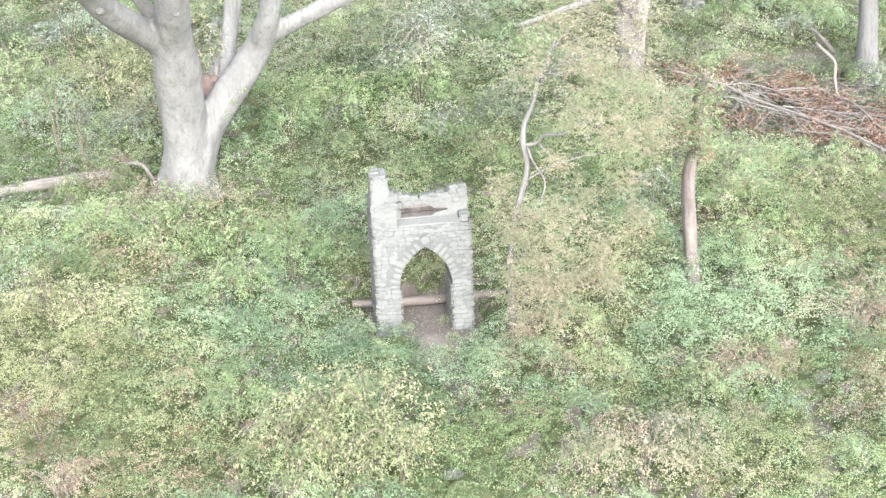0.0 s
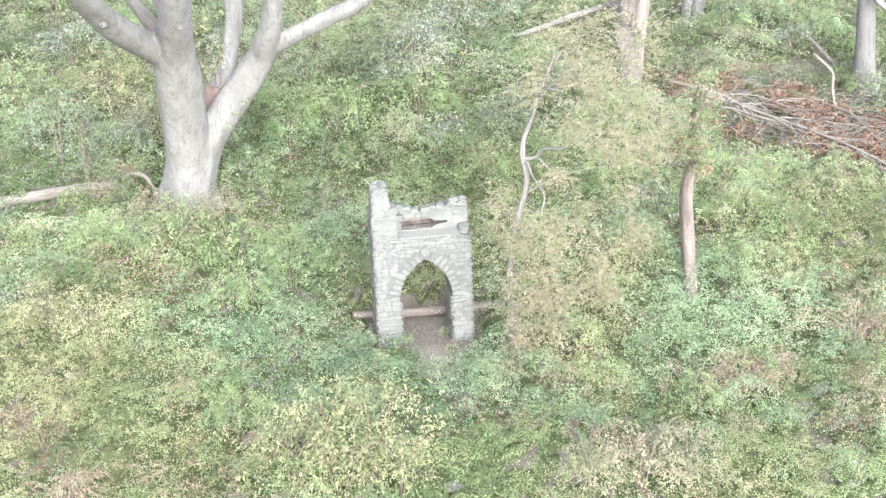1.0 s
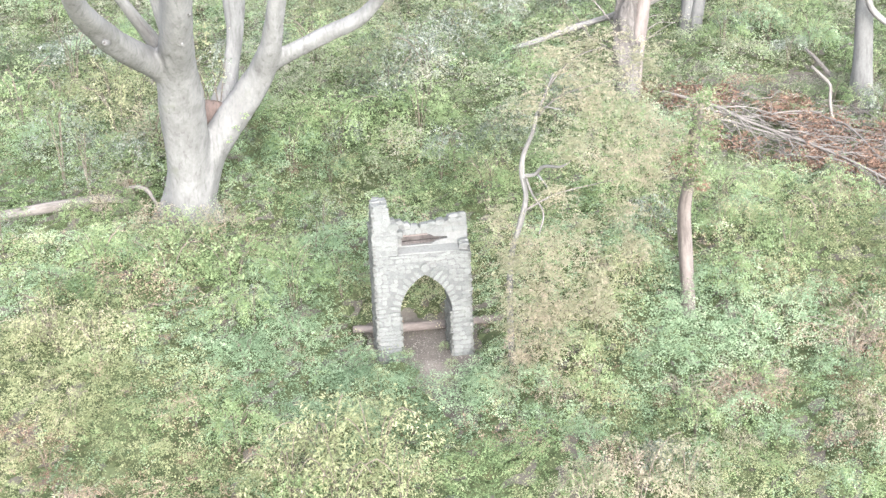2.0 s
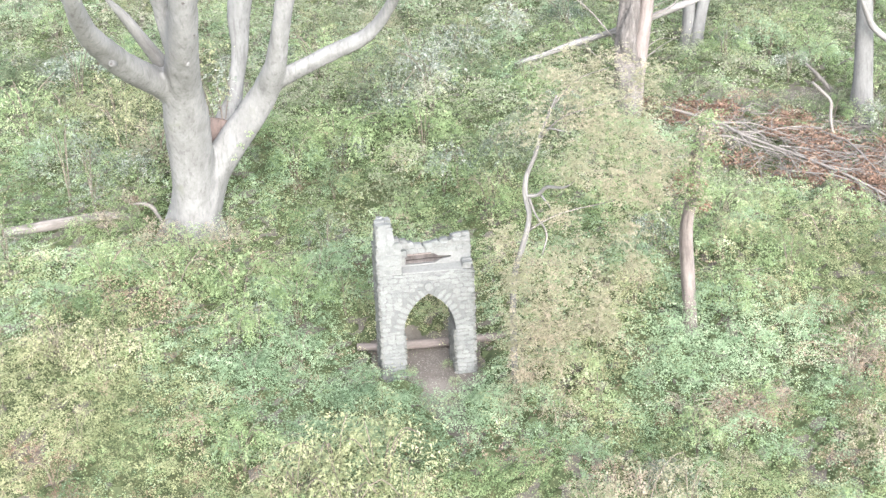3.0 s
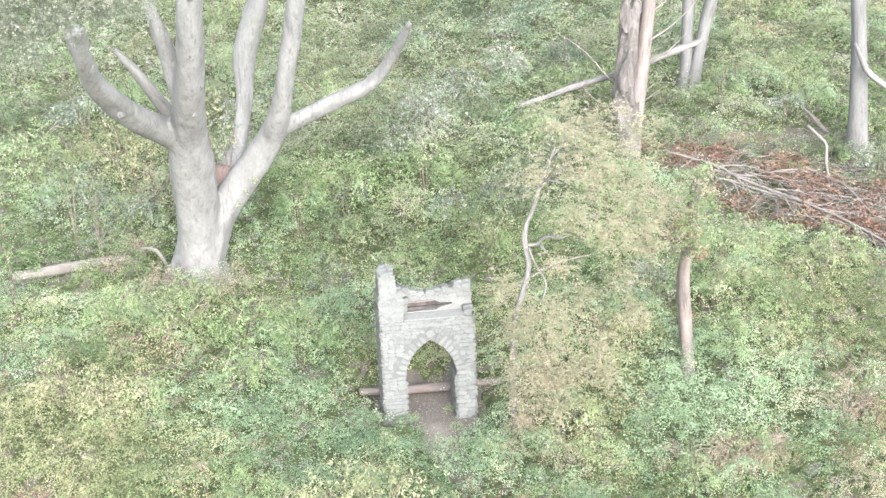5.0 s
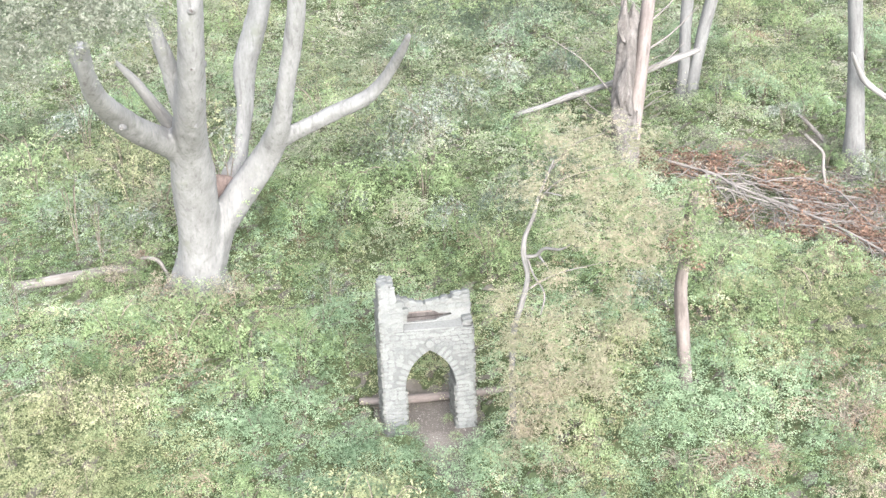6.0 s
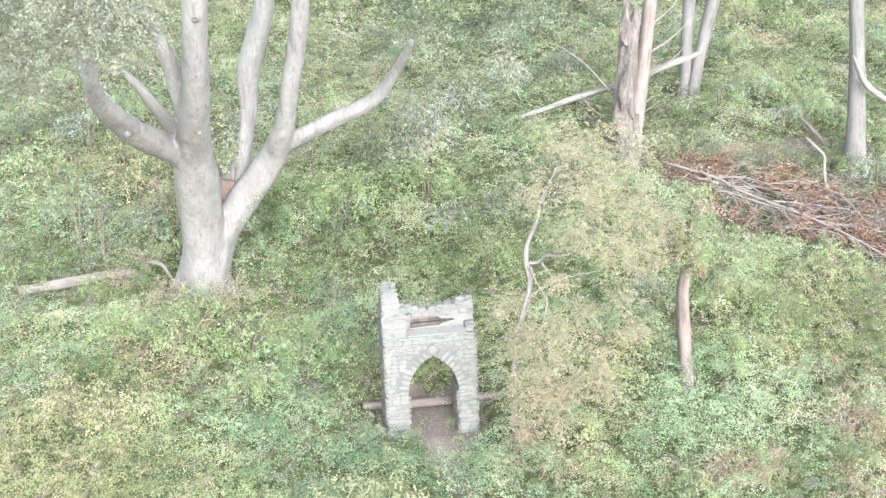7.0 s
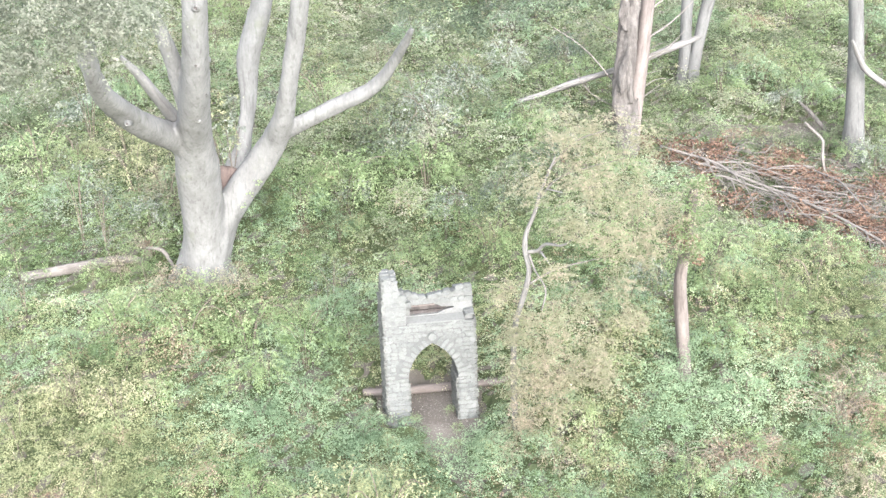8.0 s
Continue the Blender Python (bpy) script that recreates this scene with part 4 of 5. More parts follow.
limb("trunk", [(8.4, 15.9, 3.8, 0.13), (8.45, 16.0, 5.15, 0.11), (8.57, 16.2, 6.69, 0.11), (8.74, 16.4, 8.65, 0.12), (8.96, 16.6, 10.37, 0.12), (9.1, 16.8, 13, 0.08)], BARK_PINK, SNAG, sides=10, seed=23)
for i, pts in enumerate(([(9.5, 15.9, 8.2, 0.05), (10.6, 15.8, 8.9, 0.035), (11.6, 15.6, 9.9, 0.015)], [(9.4, 15.8, 7.4, 0.04), (10.3, 15.5, 7.9, 0.03), (11.0, 15.3, 8.6, 0.012)], [(9.6, 16.0, 9.2, 0.05), (10.8, 16.2, 10.2, 0.03), (11.2, 16.2, 11.4, 0.015)], [(8.5, 16.0, 6.5, 0.04), (7.2, 15.9, 8.0, 0.025), (5.8, 15.8, 9.0, 0.012)], [(8.5, 16.0, 5.6, 0.03), (7.4, 15.6, 6.3, 0.02), (6.6, 15.4, 7.4, 0.01)])):
    limb("branch", pts, TWIG, SNAG, sides=7, seed=80 + i)
r = np.random.default_rng(88)
for i in range(12):
    z = r.uniform(5.0, 10.0)
    a = r.choice([-1, 1], p=[0.4, 0.6])
    x, y = 9.0 + 0.1 * (z - 5), 15.6 + 0.1 * (z - 5)
    ln = r.uniform(0.9, 2.0)
    limb("branch", [(x, y, z, 0.022), (x + a * ln * 0.5, y - 0.1, z + ln * r.uniform(0.2, 0.5), 0.015), (x + a * ln, y + r.uniform(-0.4, 0.2), z + ln * r.uniform(0.3, 0.9), 0.006)], TWIG, SNAG, sides=6, seed=600 + i)
BOUGH = thing("fallen_bough", (4.61, 17.2, 5.86), "barkless white bough lodged behind the dead trunk", "branch")
limb("bough", [(4.61, 17.2, 5.80, 0.07), (5.38, 17.1, 6.02, 0.11), (6.0, 17.05, 6.2, 0.1), (6.63, 17.0, 6.42, 0.13), (7.78, 17.0, 6.72, 0.13), (8.79, 16.9, 6.99, 0.13), (10.05, 16.9, 7.43, 0.14), (11.22, 17.0, 7.82, 0.13), (12.09, 17.1, 8.1, 0.09)], BARK_WHITE, BOUGH, sides=10, rough=0.1, broken=True, seed=24)
TWIN = thing("forked_tree", (12.8, 21.4, 5.5), "pale grey tree with two spreading stems", "tree")
limb("trunk", [(12.65, 21.5, 5.0, 0.42), (12.69, 21.5, 5.63, 0.33), (12.8, 21.7, 6.98, 0.28), (12.9, 22.0, 8.43, 0.26), (13.08, 22.3, 9.87, 0.26), (13.4, 22.7, 13, 0.2), (13.6, 23, 17, 0.1)], BARK_FAR, TWIN, sides=14, rough=0.04, seed=25)
limb("trunk", [(12.95, 21.3, 5.0, 0.42), (13.02, 21.3, 5.77, 0.33), (13.27, 21.5, 6.98, 0.26), (13.65, 21.8, 8.41, 0.26), (14.11, 22.1, 9.84, 0.28), (15.0, 22.5, 13, 0.2), (15.6, 22.8, 17, 0.1)], BARK_FAR, TWIN, sides=14, rough=0.04, seed=26)
TALL = thing("tall_tree", (18.0, 15.4, 3.6), "tall straight smooth grey tree with a hollow base", "tree")
limb("trunk", [(18.0, 15.35, 2.9, 0.56), (18.01, 15.4, 3.9, 0.46), (18.04, 15.5, 5.0, 0.36), (18.08, 15.8, 6.75, 0.32), (18.13, 16.2, 8.71, 0.3), (18.13, 16.4, 10.01, 0.29), (18.2, 16.7, 13, 0.24), (18.3, 17, 18, 0.12)], BARK_FAR, TALL, sides=18, rough=0.04, flutes=0.05, seed=27)
LEAN = thing("fallen_bough", (19.6, 15.0, 5.8), "barkless white bough leaning on the tall tree", "branch")
limb("bough", [(17.6, 15.2, 7.95, 0.06), (17.87, 15.1, 7.3, 0.1), (18.2, 15.0, 6.74, 0.12), (19.15, 15.0, 6.03, 0.13), (20.6, 15.0, 5.0, 0.14), (21.5, 15.0, 4.0, 0.14)], BARK_WHITE, LEAN, sides=10, rough=0.1, broken=True, seed=28)

# ---- brush pile ----
PILE = thing("brush_pile", (13.5, 11.5, 2.8), "heap of cut grey branches with withered rust-brown leaves", "brush pile")
lr = np.random.default_rng(51)


def on_bank(x, y, up, r):
    return (x, y, float(ground(x, y)) + up, r)


def heap(x, y):
    """Height of the heap above the soil, and whether it lies there."""
    low = np.maximum(6.6, 13.6 - (x - 9.6) * 1.2)
    top = 16.4 - 0.02 * (x - 11) ** 2
    inside = np.clip((y - low) / 1.2, 0, 1) * np.clip((top - y) / 1.4, 0, 1) * np.clip((x - 9.3) / 1.0, 0, 1)
    return 0.62 * inside ** 0.6


def laid(x, y, up, r):
    return (x, y, float(ground(x, y) + heap(np.float64(x), np.float64(y))) + up, r)


for i, row in enumerate((
    ((9.88, 14.37, 0.16, 0.085), (11.61, 13.09, 0.16, 0.080), (12.18, 12.24, 0.16, 0.075), (13.37, 10.97, 0.16, 0.070), (14.31, 9.80, 0.16, 0.065), (15.09, 8.62, 0.16, 0.060), (15.86, 7.56, 0.16, 0.055)),
    ((10.90, 13.16, 0.08, 0.060), (11.55, 12.89, 0.08, 0.053), (12.28, 12.56, 0.08, 0.046), (13.18, 12.53, 0.08, 0.039)),
    ((11.42, 12.36, 0.10, 0.065), (11.84, 12.15, 0.10, 0.059), (12.27, 11.79, 0.10, 0.054), (12.85, 11.30, 0.10, 0.048), (13.63, 10.67, 0.10, 0.042)),
    ((13.33, 11.42, 0.12, 0.045), (14.27, 11.42, 0.12, 0.040), (15.20, 11.34, 0.12, 0.035), (16.06, 11.07, 0.12, 0.029)),
    ((13.46, 12.60, 0.15, 0.045), (14.14, 13.06, 0.15, 0.040), (15.24, 13.50, 0.15, 0.035), (15.70, 13.41, 0.15, 0.029)),
    ((15.68, 13.01, 0.15, 0.060), (16.15, 12.39, 0.15, 0.053), (16.23, 11.24, 0.15, 0.046), (16.15, 9.36, 0.15, 0.039)),
    ((11.62, 13.13, 0.10, 0.045), (12.46, 13.16, 0.10, 0.040), (12.75, 12.70, 0.10, 0.035), (13.08, 12.04, 0.10, 0.029)),
    ((12.27, 13.28, 0.10, 0.030), (13.08, 13.04, 0.10, 0.025), (14.37, 12.30, 0.10, 0.019)),
    ((11.10, 11.71, 0.08, 0.040), (11.60, 11.52, 0.08, 0.035), (11.85, 11.07, 0.08, 0.031), (12.45, 10.97, 0.08, 0.026)),
    ((13.15, 9.94, 0.10, 0.045), (13.80, 9.44, 0.10, 0.041), (14.45, 9.05, 0.10, 0.037), (15.06, 8.54, 0.10, 0.033), (15.78, 8.10, 0.10, 0.029)),
    ((12.27, 11.79, 0.10, 0.030), (12.18, 12.22, 0.10, 0.025), (12.12, 12.75, 0.10, 0.019)),
    ((12.72, 11.20, 0.10, 0.030), (13.68, 10.33, 0.10, 0.026), (14.53, 9.83, 0.10, 0.023), (15.54, 9.77, 0.10, 0.020)),
    ((8.90, 11.93, 0.05, 0.035), (9.25, 11.23, 0.05, 0.029), (9.41, 10.60, 0.05, 0.023)),
    ((9.36, 12.53, 0.05, 0.030), (9.80, 12.15, 0.05, 0.025), (10.15, 11.43, 0.05, 0.019)),
    ((15.08, 8.60, 0.10, 0.030), (15.29, 8.08, 0.10, 0.025), (15.39, 7.57, 0.10, 0.019)),
    ((13.67, 10.94, 0.15, 0.030), (14.09, 10.34, 0.15, 0.025), (15.04, 10.09, 0.15, 0.019)),
    ((17.10, 14.21, 0.10, 0.035), (17.52, 13.33, 0.10, 0.029), (17.65, 11.79, 0.10, 0.023)),
)):
    limb("branch", [laid(*q[:3], q[3] * 0.72) for q in row], TWIG, PILE, sides=9, step=0.2, rough=0.07, seed=90 + i)
    # side shoots that fork from it and fork again
    for k in range(1, len(row)):
        (x0, y0, u0, r0), (x1, y1, u1, r1) = row[k - 1], row[k]
        for _ in range(2):
            q, ln = lr.uniform(0, 1), lr.uniform(0.7, 1.9)
            a = math.atan2(y1 - y0, x1 - x0) + lr.choice([-1, 1]) * lr.uniform(0.35, 0.9)
            x, y, u, r = x0 + (x1 - x0) * q, y0 + (y1 - y0) * q, u0 + (u1 - u0) * q, 0.5 * (r0 + r1) * 0.36
            b = a + lr.normal(0, 0.35)
            end = (x + 0.5 * ln * (math.cos(a) + math.cos(b)), y + 0.5 * ln * (math.sin(a) + math.sin(b)))
            limb("branch", [laid(x, y, u, r), laid(x + 0.5 * ln * math.cos(a), y + 0.5 * ln * math.sin(a), u + lr.uniform(-0.05, 0.12), r * 0.7), laid(*end, u + lr.uniform(-0.15, 0.2), r * 0.3)], TWIG, PILE, sides=6, step=0.25, rough=0.06, seed=400 + i)
limb("upright_branch", [on_bank(16.15, 12.6, 0.2, 0.05), on_bank(16.07, 13.2, 0.55, 0.055), on_bank(15.97, 13.4, 1.2, 0.06), on_bank(16.03, 13.6, 1.7, 0.06), on_bank(15.79, 13.8, 1.95, 0.06), on_bank(15.42, 14.0, 2.25, 0.05)], TWIG, PILE, "bare branch standing out of the heap", sides=9, step=0.2, rough=0.06, seed=99)
tw = []
for i in range(700):
    x = lr.uniform(9.6, 20.0)
    y = lr.uniform(6.6, 15.4)
    if heap(x, y) < 0.2:
        continue
    a, ln = radians(lr.normal(-32, 48)), lr.uniform(0.6, 2.4)
    u, r, bend = lr.uniform(-0.4, 0.1), lr.uniform(0.008, 0.022), lr.normal(0, 0.5)
    pts = []
    for k in range(5):
        q = (k / 4 - 0.5) * ln
        aa = a + bend * q
        pts.append(laid(x + math.cos(aa) * q + lr.normal(0, 0.04), y + math.sin(aa) * q + lr.normal(0, 0.04), u + lr.normal(0, 0.05) + 0.1 * abs(bend) * k, r * (1 - 0.17 * k)))
    tw.append(tube(pts, sides=5, step=0.4, rough=0.05, seed=i))
v, f = join(tw)
tagged(put("tangle", moved(v, PILE.location), f, TWIG, PILE, True, "tangle of thin dry twigs"), kind="stuff")
# dead leafy ends of the cut boughs, in bunches
n = 2600
x, y = lr.uniform(9.2, 21.0, n), lr.uniform(7.0, 16.4, n)
fld = np.sin(x * 1.3 + 0.6) + np.sin(y * 1.7 + x * 0.7) + np.sin(x * 2.6 - y * 2.1) * 0.8 + lr.normal(0, 0.35, n)
ok = (fld > -0.25) & (heap(x, y) > 0.05)
x, y = x[ok], y[ok]
base = np.stack([x, y, ground(x, y) + heap(x, y) - lr.uniform(-0.05, 0.4, len(x))], -1)
base = np.repeat(base, 3, 0) + lr.normal(0, 0.12, (3 * len(x), 3))
c, nr, head, size, tone = sprays(base, lr.normal(0, 1, base.shape) * np.array((1, 1, 0)), lr.uniform(0.25, 0.6, len(base)), 0.085, 14, lr, 0.5, 0.6, 0.3, 0.6)
leaves("dry_leaves", c - np.array(PILE.location), nr, size, RUST, PILE, "withered rust-brown leaves", 0.4, lr, False, head, tone)

# ---- low growth that covers the bank ----
lr = np.random.default_rng(77)


def centre_x(y):
    return -1.1 + 0.057 * (y + 28)


def half_w(y):
    return (y + 29) * 0.41 + 0.8


def scatter(n, y0=-8.6, y1=52.0):
    """Places over the view, thinner with distance."""
    yb = np.linspace(y0, y1, 400)
    d = np.interp(yb, (-9, -2, 4, 20, 35, 52), (1150, 980, 760, 360, 190, 60)) * half_w(yb)
    y = np.interp(lr.uniform(0, 1, n), np.cumsum(d) / d.sum(), yb) + lr.uniform(-0.1, 0.1, n)
    return centre_x(y) + lr.uniform(-1, 1, n) * half_w(y), y


def spot(x, y, cx, cy, rx, ry, a=1.0):
    return a * np.exp(-((x - cx) / rx) ** 2 - ((y - cy) / ry) ** 2)


def blend(x, y, seed):
    r = np.random.default_rng(seed)
    return sum(a * np.sin(x * k[0] + y * k[1] + p) for k, p, a in [(r.normal(0, 1, 2) * s, r.uniform(0, 6.28), w) for s, w in ((0.5, 0.5), (0.8, 0.5), (1.4, 0.4), (2.2, 0.3), (3.5, 0.25))])


# bushes that stand out, each where it grows
PLANTS = [
    ("yellow", -2.4, -4.6, 1.5), ("yellow", -1.4, -5.0, 1.4), ("yellow", -3.3, -5.3, 1.3), ("yellow", -2.2, -5.8, 1.3), ("yellow", -0.9, -6.0, 1.0), ("yellow", -1.2, -3.4, 0.55), ("pale", -2.9, -3.8, 0.6),
    ("pale", 4.3, -6.0, 1.3), ("pale", 3.2, -6.3, 1.1), ("pale", 5.4, -5.8, 1.1), ("blue", -2.0, -1.0, 0.7), ("blue", -1.75, -0.5, 0.5), ("blue", -3.4, 0.3, 0.9), ("blue", -4.6, -0.6, 0.9),
    ("green", -3.5, 2.2, 1.1), ("green", -2.2, 2.8, 0.9), ("green", -5.2, 2.8, 1.2), ("green", -7.0, 3.0, 1.2), ("yellow", -9.5, 0.4, 1.1), ("yellow", -8.2, -0.8, 1.0), ("yellow", -10.8, -1.0, 1.0), ("green", -9.0, 3.4, 1.1),
    ("grey", -11.0, 8.6, 1.3), ("grey", -10.2, 8.2, 1.0), ("grey", 0.6, 15.8, 1.4), ("dark", 1.2, 15.0, 1.5), ("dark", -0.4, 13.2, 1.5), ("green", 0.6, 11.2, 1.5), ("green", -2.4, 10.6, 1.6), ("green", 1.6, 9.0, 1.2), ("green", 2.4, 6.8, 1.1), ("dark", 3.2, 9.4, 1.2), ("green", -3.8, 9.0, 1.2),
    ("yellow", -9.6, 11.2, 1.4), ("pale", -8.4, 10.2, 1.2), ("dark", -8.8, 8.8, 1.0), ("green", -13.2, 12.5, 1.6), ("dark", -12.0, 15.5, 1.6), ("green", -3.0, 16.5, 1.7), ("dark", 2.8, 18.6, 1.5), ("green", 4.8, 15.4, 1.4), ("dark", 5.5, 12.2, 1.2), ("green", 6.6, 10.4, 1.0),
    ("pale", 2.3, -1.3, 0.5), ("pale", 1.95, -1.9, 0.45), ("yellow", 2.8, -1.9, 0.5), ("pale", 4.6, 0.5, 0.8), ("pale", 3.4, 0.8, 0.7), ("yellow", 5.8, 1.6, 0.9), ("green", 8.4, 1.6, 1.0), ("blue", 8.6, -0.4, 1.0), ("blue", 9.8, 0.4, 0.9), ("green", 10.6, 2.6, 1.1), ("yellow", 12.4, 4.6, 1.1), ("green", 9.6, 6.2, 1.1), ("green", 11.6, 7.4, 1.0), ("green", 13.6, 6.4, 1.1),
    ("tan", 7.4, -3.0, 0.95), ("tan", 8.3, -2.8, 0.8), ("tan", 11.4, -1.8, 0.8), ("tan", 10.2, -3.6, 0.6), ("tan", -7.6, -6.2, 0.7), ("tan", 6.4, 2.9, 0.6), ("tan", 5.4, -0.6, 0.5), ("tan", -8.8, -4.2, 0.6), ("tan", 9.4, 1.8, 0.6), ("rust", -1.95, 3.2, 0.4), ("rust", -1.8, 4.2, 0.25), ("rust", -6.8, 1.6, 0.3), ("rust", 17.6, 27.0, 1.15), ("green", 17.4, 14.3, 0.8), ("dark", 18.3, 14.1, 0.9), ("green", 19.2, 14.3, 0.9), ("green", 16.9, 15.3, 0.6), ("rust", -5.75, 6.5, 0.3), ("rust", -3.6, 8.6, 0.35), ("rust", -3.0, 8.9, 0.3), ("rust", 3.6, 0.4, 0.35), ("rust", 4.8, 1.0, 0.35), ("rust", 7.4, -2.2, 0.45), ("rust", 10.4, -2.3, 0.45), ("rust", -9.8, -3.4, 0.5), ("rust", -8.2, -5.1, 0.5), ("rust", -5.6, -4.2, 0.3), ("rust", 5.6, -3.0, 0.3), ("rust", 13.0, 15.3, 0.5), ("rust", 14.3, 15.6, 0.45), ("rust", -12.0, 13.4, 0.5), ("rust", -8.5, 7.4, 0.35), ("rust", 5.0, 27.4, 0.7), ("yellow", -10.2, 13.4, 1.3), ("yellow", -9.2, 12.6, 1.2), ("rust", 0.6, 13.2, 0.4), ("rust", 2.0, 16.8, 0.4),
    ("green", -10.2, 6.0, 0.6), ("pale", -9.4, 6.4, 0.6), ("green", -8.6, 6.3, 0.6), ("pale", -7.8, 5.4, 0.9), ("green", -6.8, 5.2, 1.0), ("pale", -5.7, 5.5, 0.9), ("green", -7.3, 4.6, 0.8),
]
taken = 0
while taken < 260:
    yy = float(-7.5 + 52 * lr.uniform() ** 0.9)
    xx = float(centre_x(yy) + lr.uniform(-1, 1) * half_w(yy))
    s = float(lr.uniform(0.45, 0.95) + 0.02 * max(yy, 0))
    if bare(xx, yy) > 0.02 or abs(xx - 0.1) < 1.6 + s and -1.0 - s < yy < 2.4 + s or abs(xx - 0.3) < 0.5 + s and yy < 0:
        continue
    if 8.9 < xx < 19.5 and 6.8 < yy < 16.5 or (xx + 6.8) ** 2 + (yy - 6.0) ** 2 < 2.2 or (xx - 18) ** 2 + (yy - 15) ** 2 < 3 or abs(xx - 8.8) < 0.8 and 13.5 < yy < 16:
        continue
    kind = str(lr.choice(["green", "blue", "yellow", "pale", "dark", "tan", "grey"], p=[0.44, 0.18, 0.13, 0.05, 0.17, 0.0, 0.03] if yy > 4 else [0.31, 0.28, 0.2, 0.12, 0.03, 0.05, 0.01]))
    PLANTS.append((kind, xx, yy, s))
    taken += 1


x, y = scatter(70000)
b = bare(x, y)
ok = lr.uniform(0, 1, len(x)) > b * 1.05
ok &= ~((np.abs(x - 0.03) < 1.34) & (y > -0.25) & (y < 1.3))
for kind, px, py, ps in PLANTS:
    ok &= ((x - px) ** 2 + (y - py) ** 2 > (0.4 * ps) ** 2) | (lr.uniform(0, 1, len(x)) < 0.5)
x, y = x[ok], y[ok]


def tufts(x, y, cell, seed):
    """Nearest of the tufts sown one to a cell: its offset, reach, height and a number of its own."""
    r = np.random.default_rng(seed)
    n = 256
    jx, jy, jr, jh, jc = (r.uniform(0, 1, (n, n)) for _ in range(5))
    ix, iy = np.floor(x / cell).astype(int), np.floor(y / cell).astype(int)
    best = np.full(len(x), 9.0)
    out = np.zeros((5, len(x)))
    for dx in (-1, 0, 1):
        for dy in (-1, 0, 1):
            i, j = (ix + dx) % n, (iy + dy) % n
            ox, oy = x / cell - (ix + dx) - jx[i, j], y / cell - (iy + dy) - jy[i, j]
            d = np.hypot(ox, oy) / (0.5 + 0.5 * jr[i, j])
            near = d < best
            best = np.where(near, d, best)
            for k, v in enumerate((ox * cell, oy * cell, jr[i, j], jh[i, j], jc[i, j])):
                out[k] = np.where(near, v, out[k])
    return best, out


small, (ax, ay, _, ah, ac) = tufts(x, y, 0.42, 61)
large, (bx, by, _, bh, bc) = tufts(x + 0.2 * np.sin(3 * y), y, 1.05, 62)
huge, (hx, hy, _, hh, hc) = tufts(x, y + 0.4 * np.sin(1.3 * x), 2.3, 63)
rise = np.interp(y, (-9, 4, 14, 24), (0.85, 1.2, 2.1, 2.5)) * np.clip(cover(x, y) / 0.3, 0.1, 1)
dome = rise * (0.26 * (0.4 + ah) * (1 - np.minimum(small, 1.1) ** 2) + 0.62 * (0.2 + bh) * (1 - np.minimum(large, 1.1) ** 2))
dome = dome + np.interp(y, (0, 8, 20), (0.15, 1.0, 1.5)) * np.clip(cover(x, y) / 0.3, 0, 1) * (0.2 + hh) * (1 - np.minimum(huge, 1.1) ** 2)
dome = dome * (1 - 0.75 * np.exp(-(x / 2.8) ** 4 - ((y - 0.3) / 1.7) ** 4)) * (1 - 0.9 * np.exp(-((x + 10.6) / 2.4) ** 4 - ((y - 5.9) / 1.0) ** 4))
# shoots are sparse in the clefts between tufts
keep = lr.uniform(0, 1, len(x)) < np.clip(1.65 - 1.0 * np.maximum(np.maximum(small, large), huge), np.interp(y, (2, 8), (0.25, 0.08)), 1)
x, y, ax, ay, ac, bx, by, bc, hx, hy, hc, dome, rise = (q[keep] for q in (x, y, ax, ay, ac, bx, by, bc, hx, hy, hc, dome, rise))
h = cover(x, y) + dome - 0.12 * rise
gz = ground(x, y)
depth = np.minimum(lr.exponential(0.10, len(x)) * np.clip(rise, 0.6, 1.6), np.maximum(h, 0.1) * 0.95)
base = np.stack([x, y, gz + h - depth - 0.08], -1)
away = np.stack([ax / 0.42 + bx / 1.05 + hx / 2.3, ay / 0.42 + by / 1.05 + hy / 2.3 - 0.25, np.zeros(len(x))], -1) + lr.normal(0, 0.55, (len(x), 3)) * np.array((1, 1, 0))
# the dense inside of the growth, coloured dark as the shade under its leaves
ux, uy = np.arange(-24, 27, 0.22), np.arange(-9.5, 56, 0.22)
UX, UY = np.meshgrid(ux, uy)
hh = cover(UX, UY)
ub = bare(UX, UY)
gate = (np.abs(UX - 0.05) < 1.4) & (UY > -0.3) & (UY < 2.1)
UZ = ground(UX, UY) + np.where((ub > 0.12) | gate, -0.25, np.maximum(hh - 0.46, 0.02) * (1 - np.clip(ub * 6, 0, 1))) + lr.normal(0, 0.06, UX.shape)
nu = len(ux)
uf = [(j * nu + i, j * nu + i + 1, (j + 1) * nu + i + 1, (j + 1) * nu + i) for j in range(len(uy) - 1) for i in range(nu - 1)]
tagged(put("undergrowth", np.stack([UX, UY, UZ], -1).reshape(-1, 3), uf, UNDER, None, False), "dense inner growth coloured dark as the shade between leaves", "undergrowth", kind="stuff")
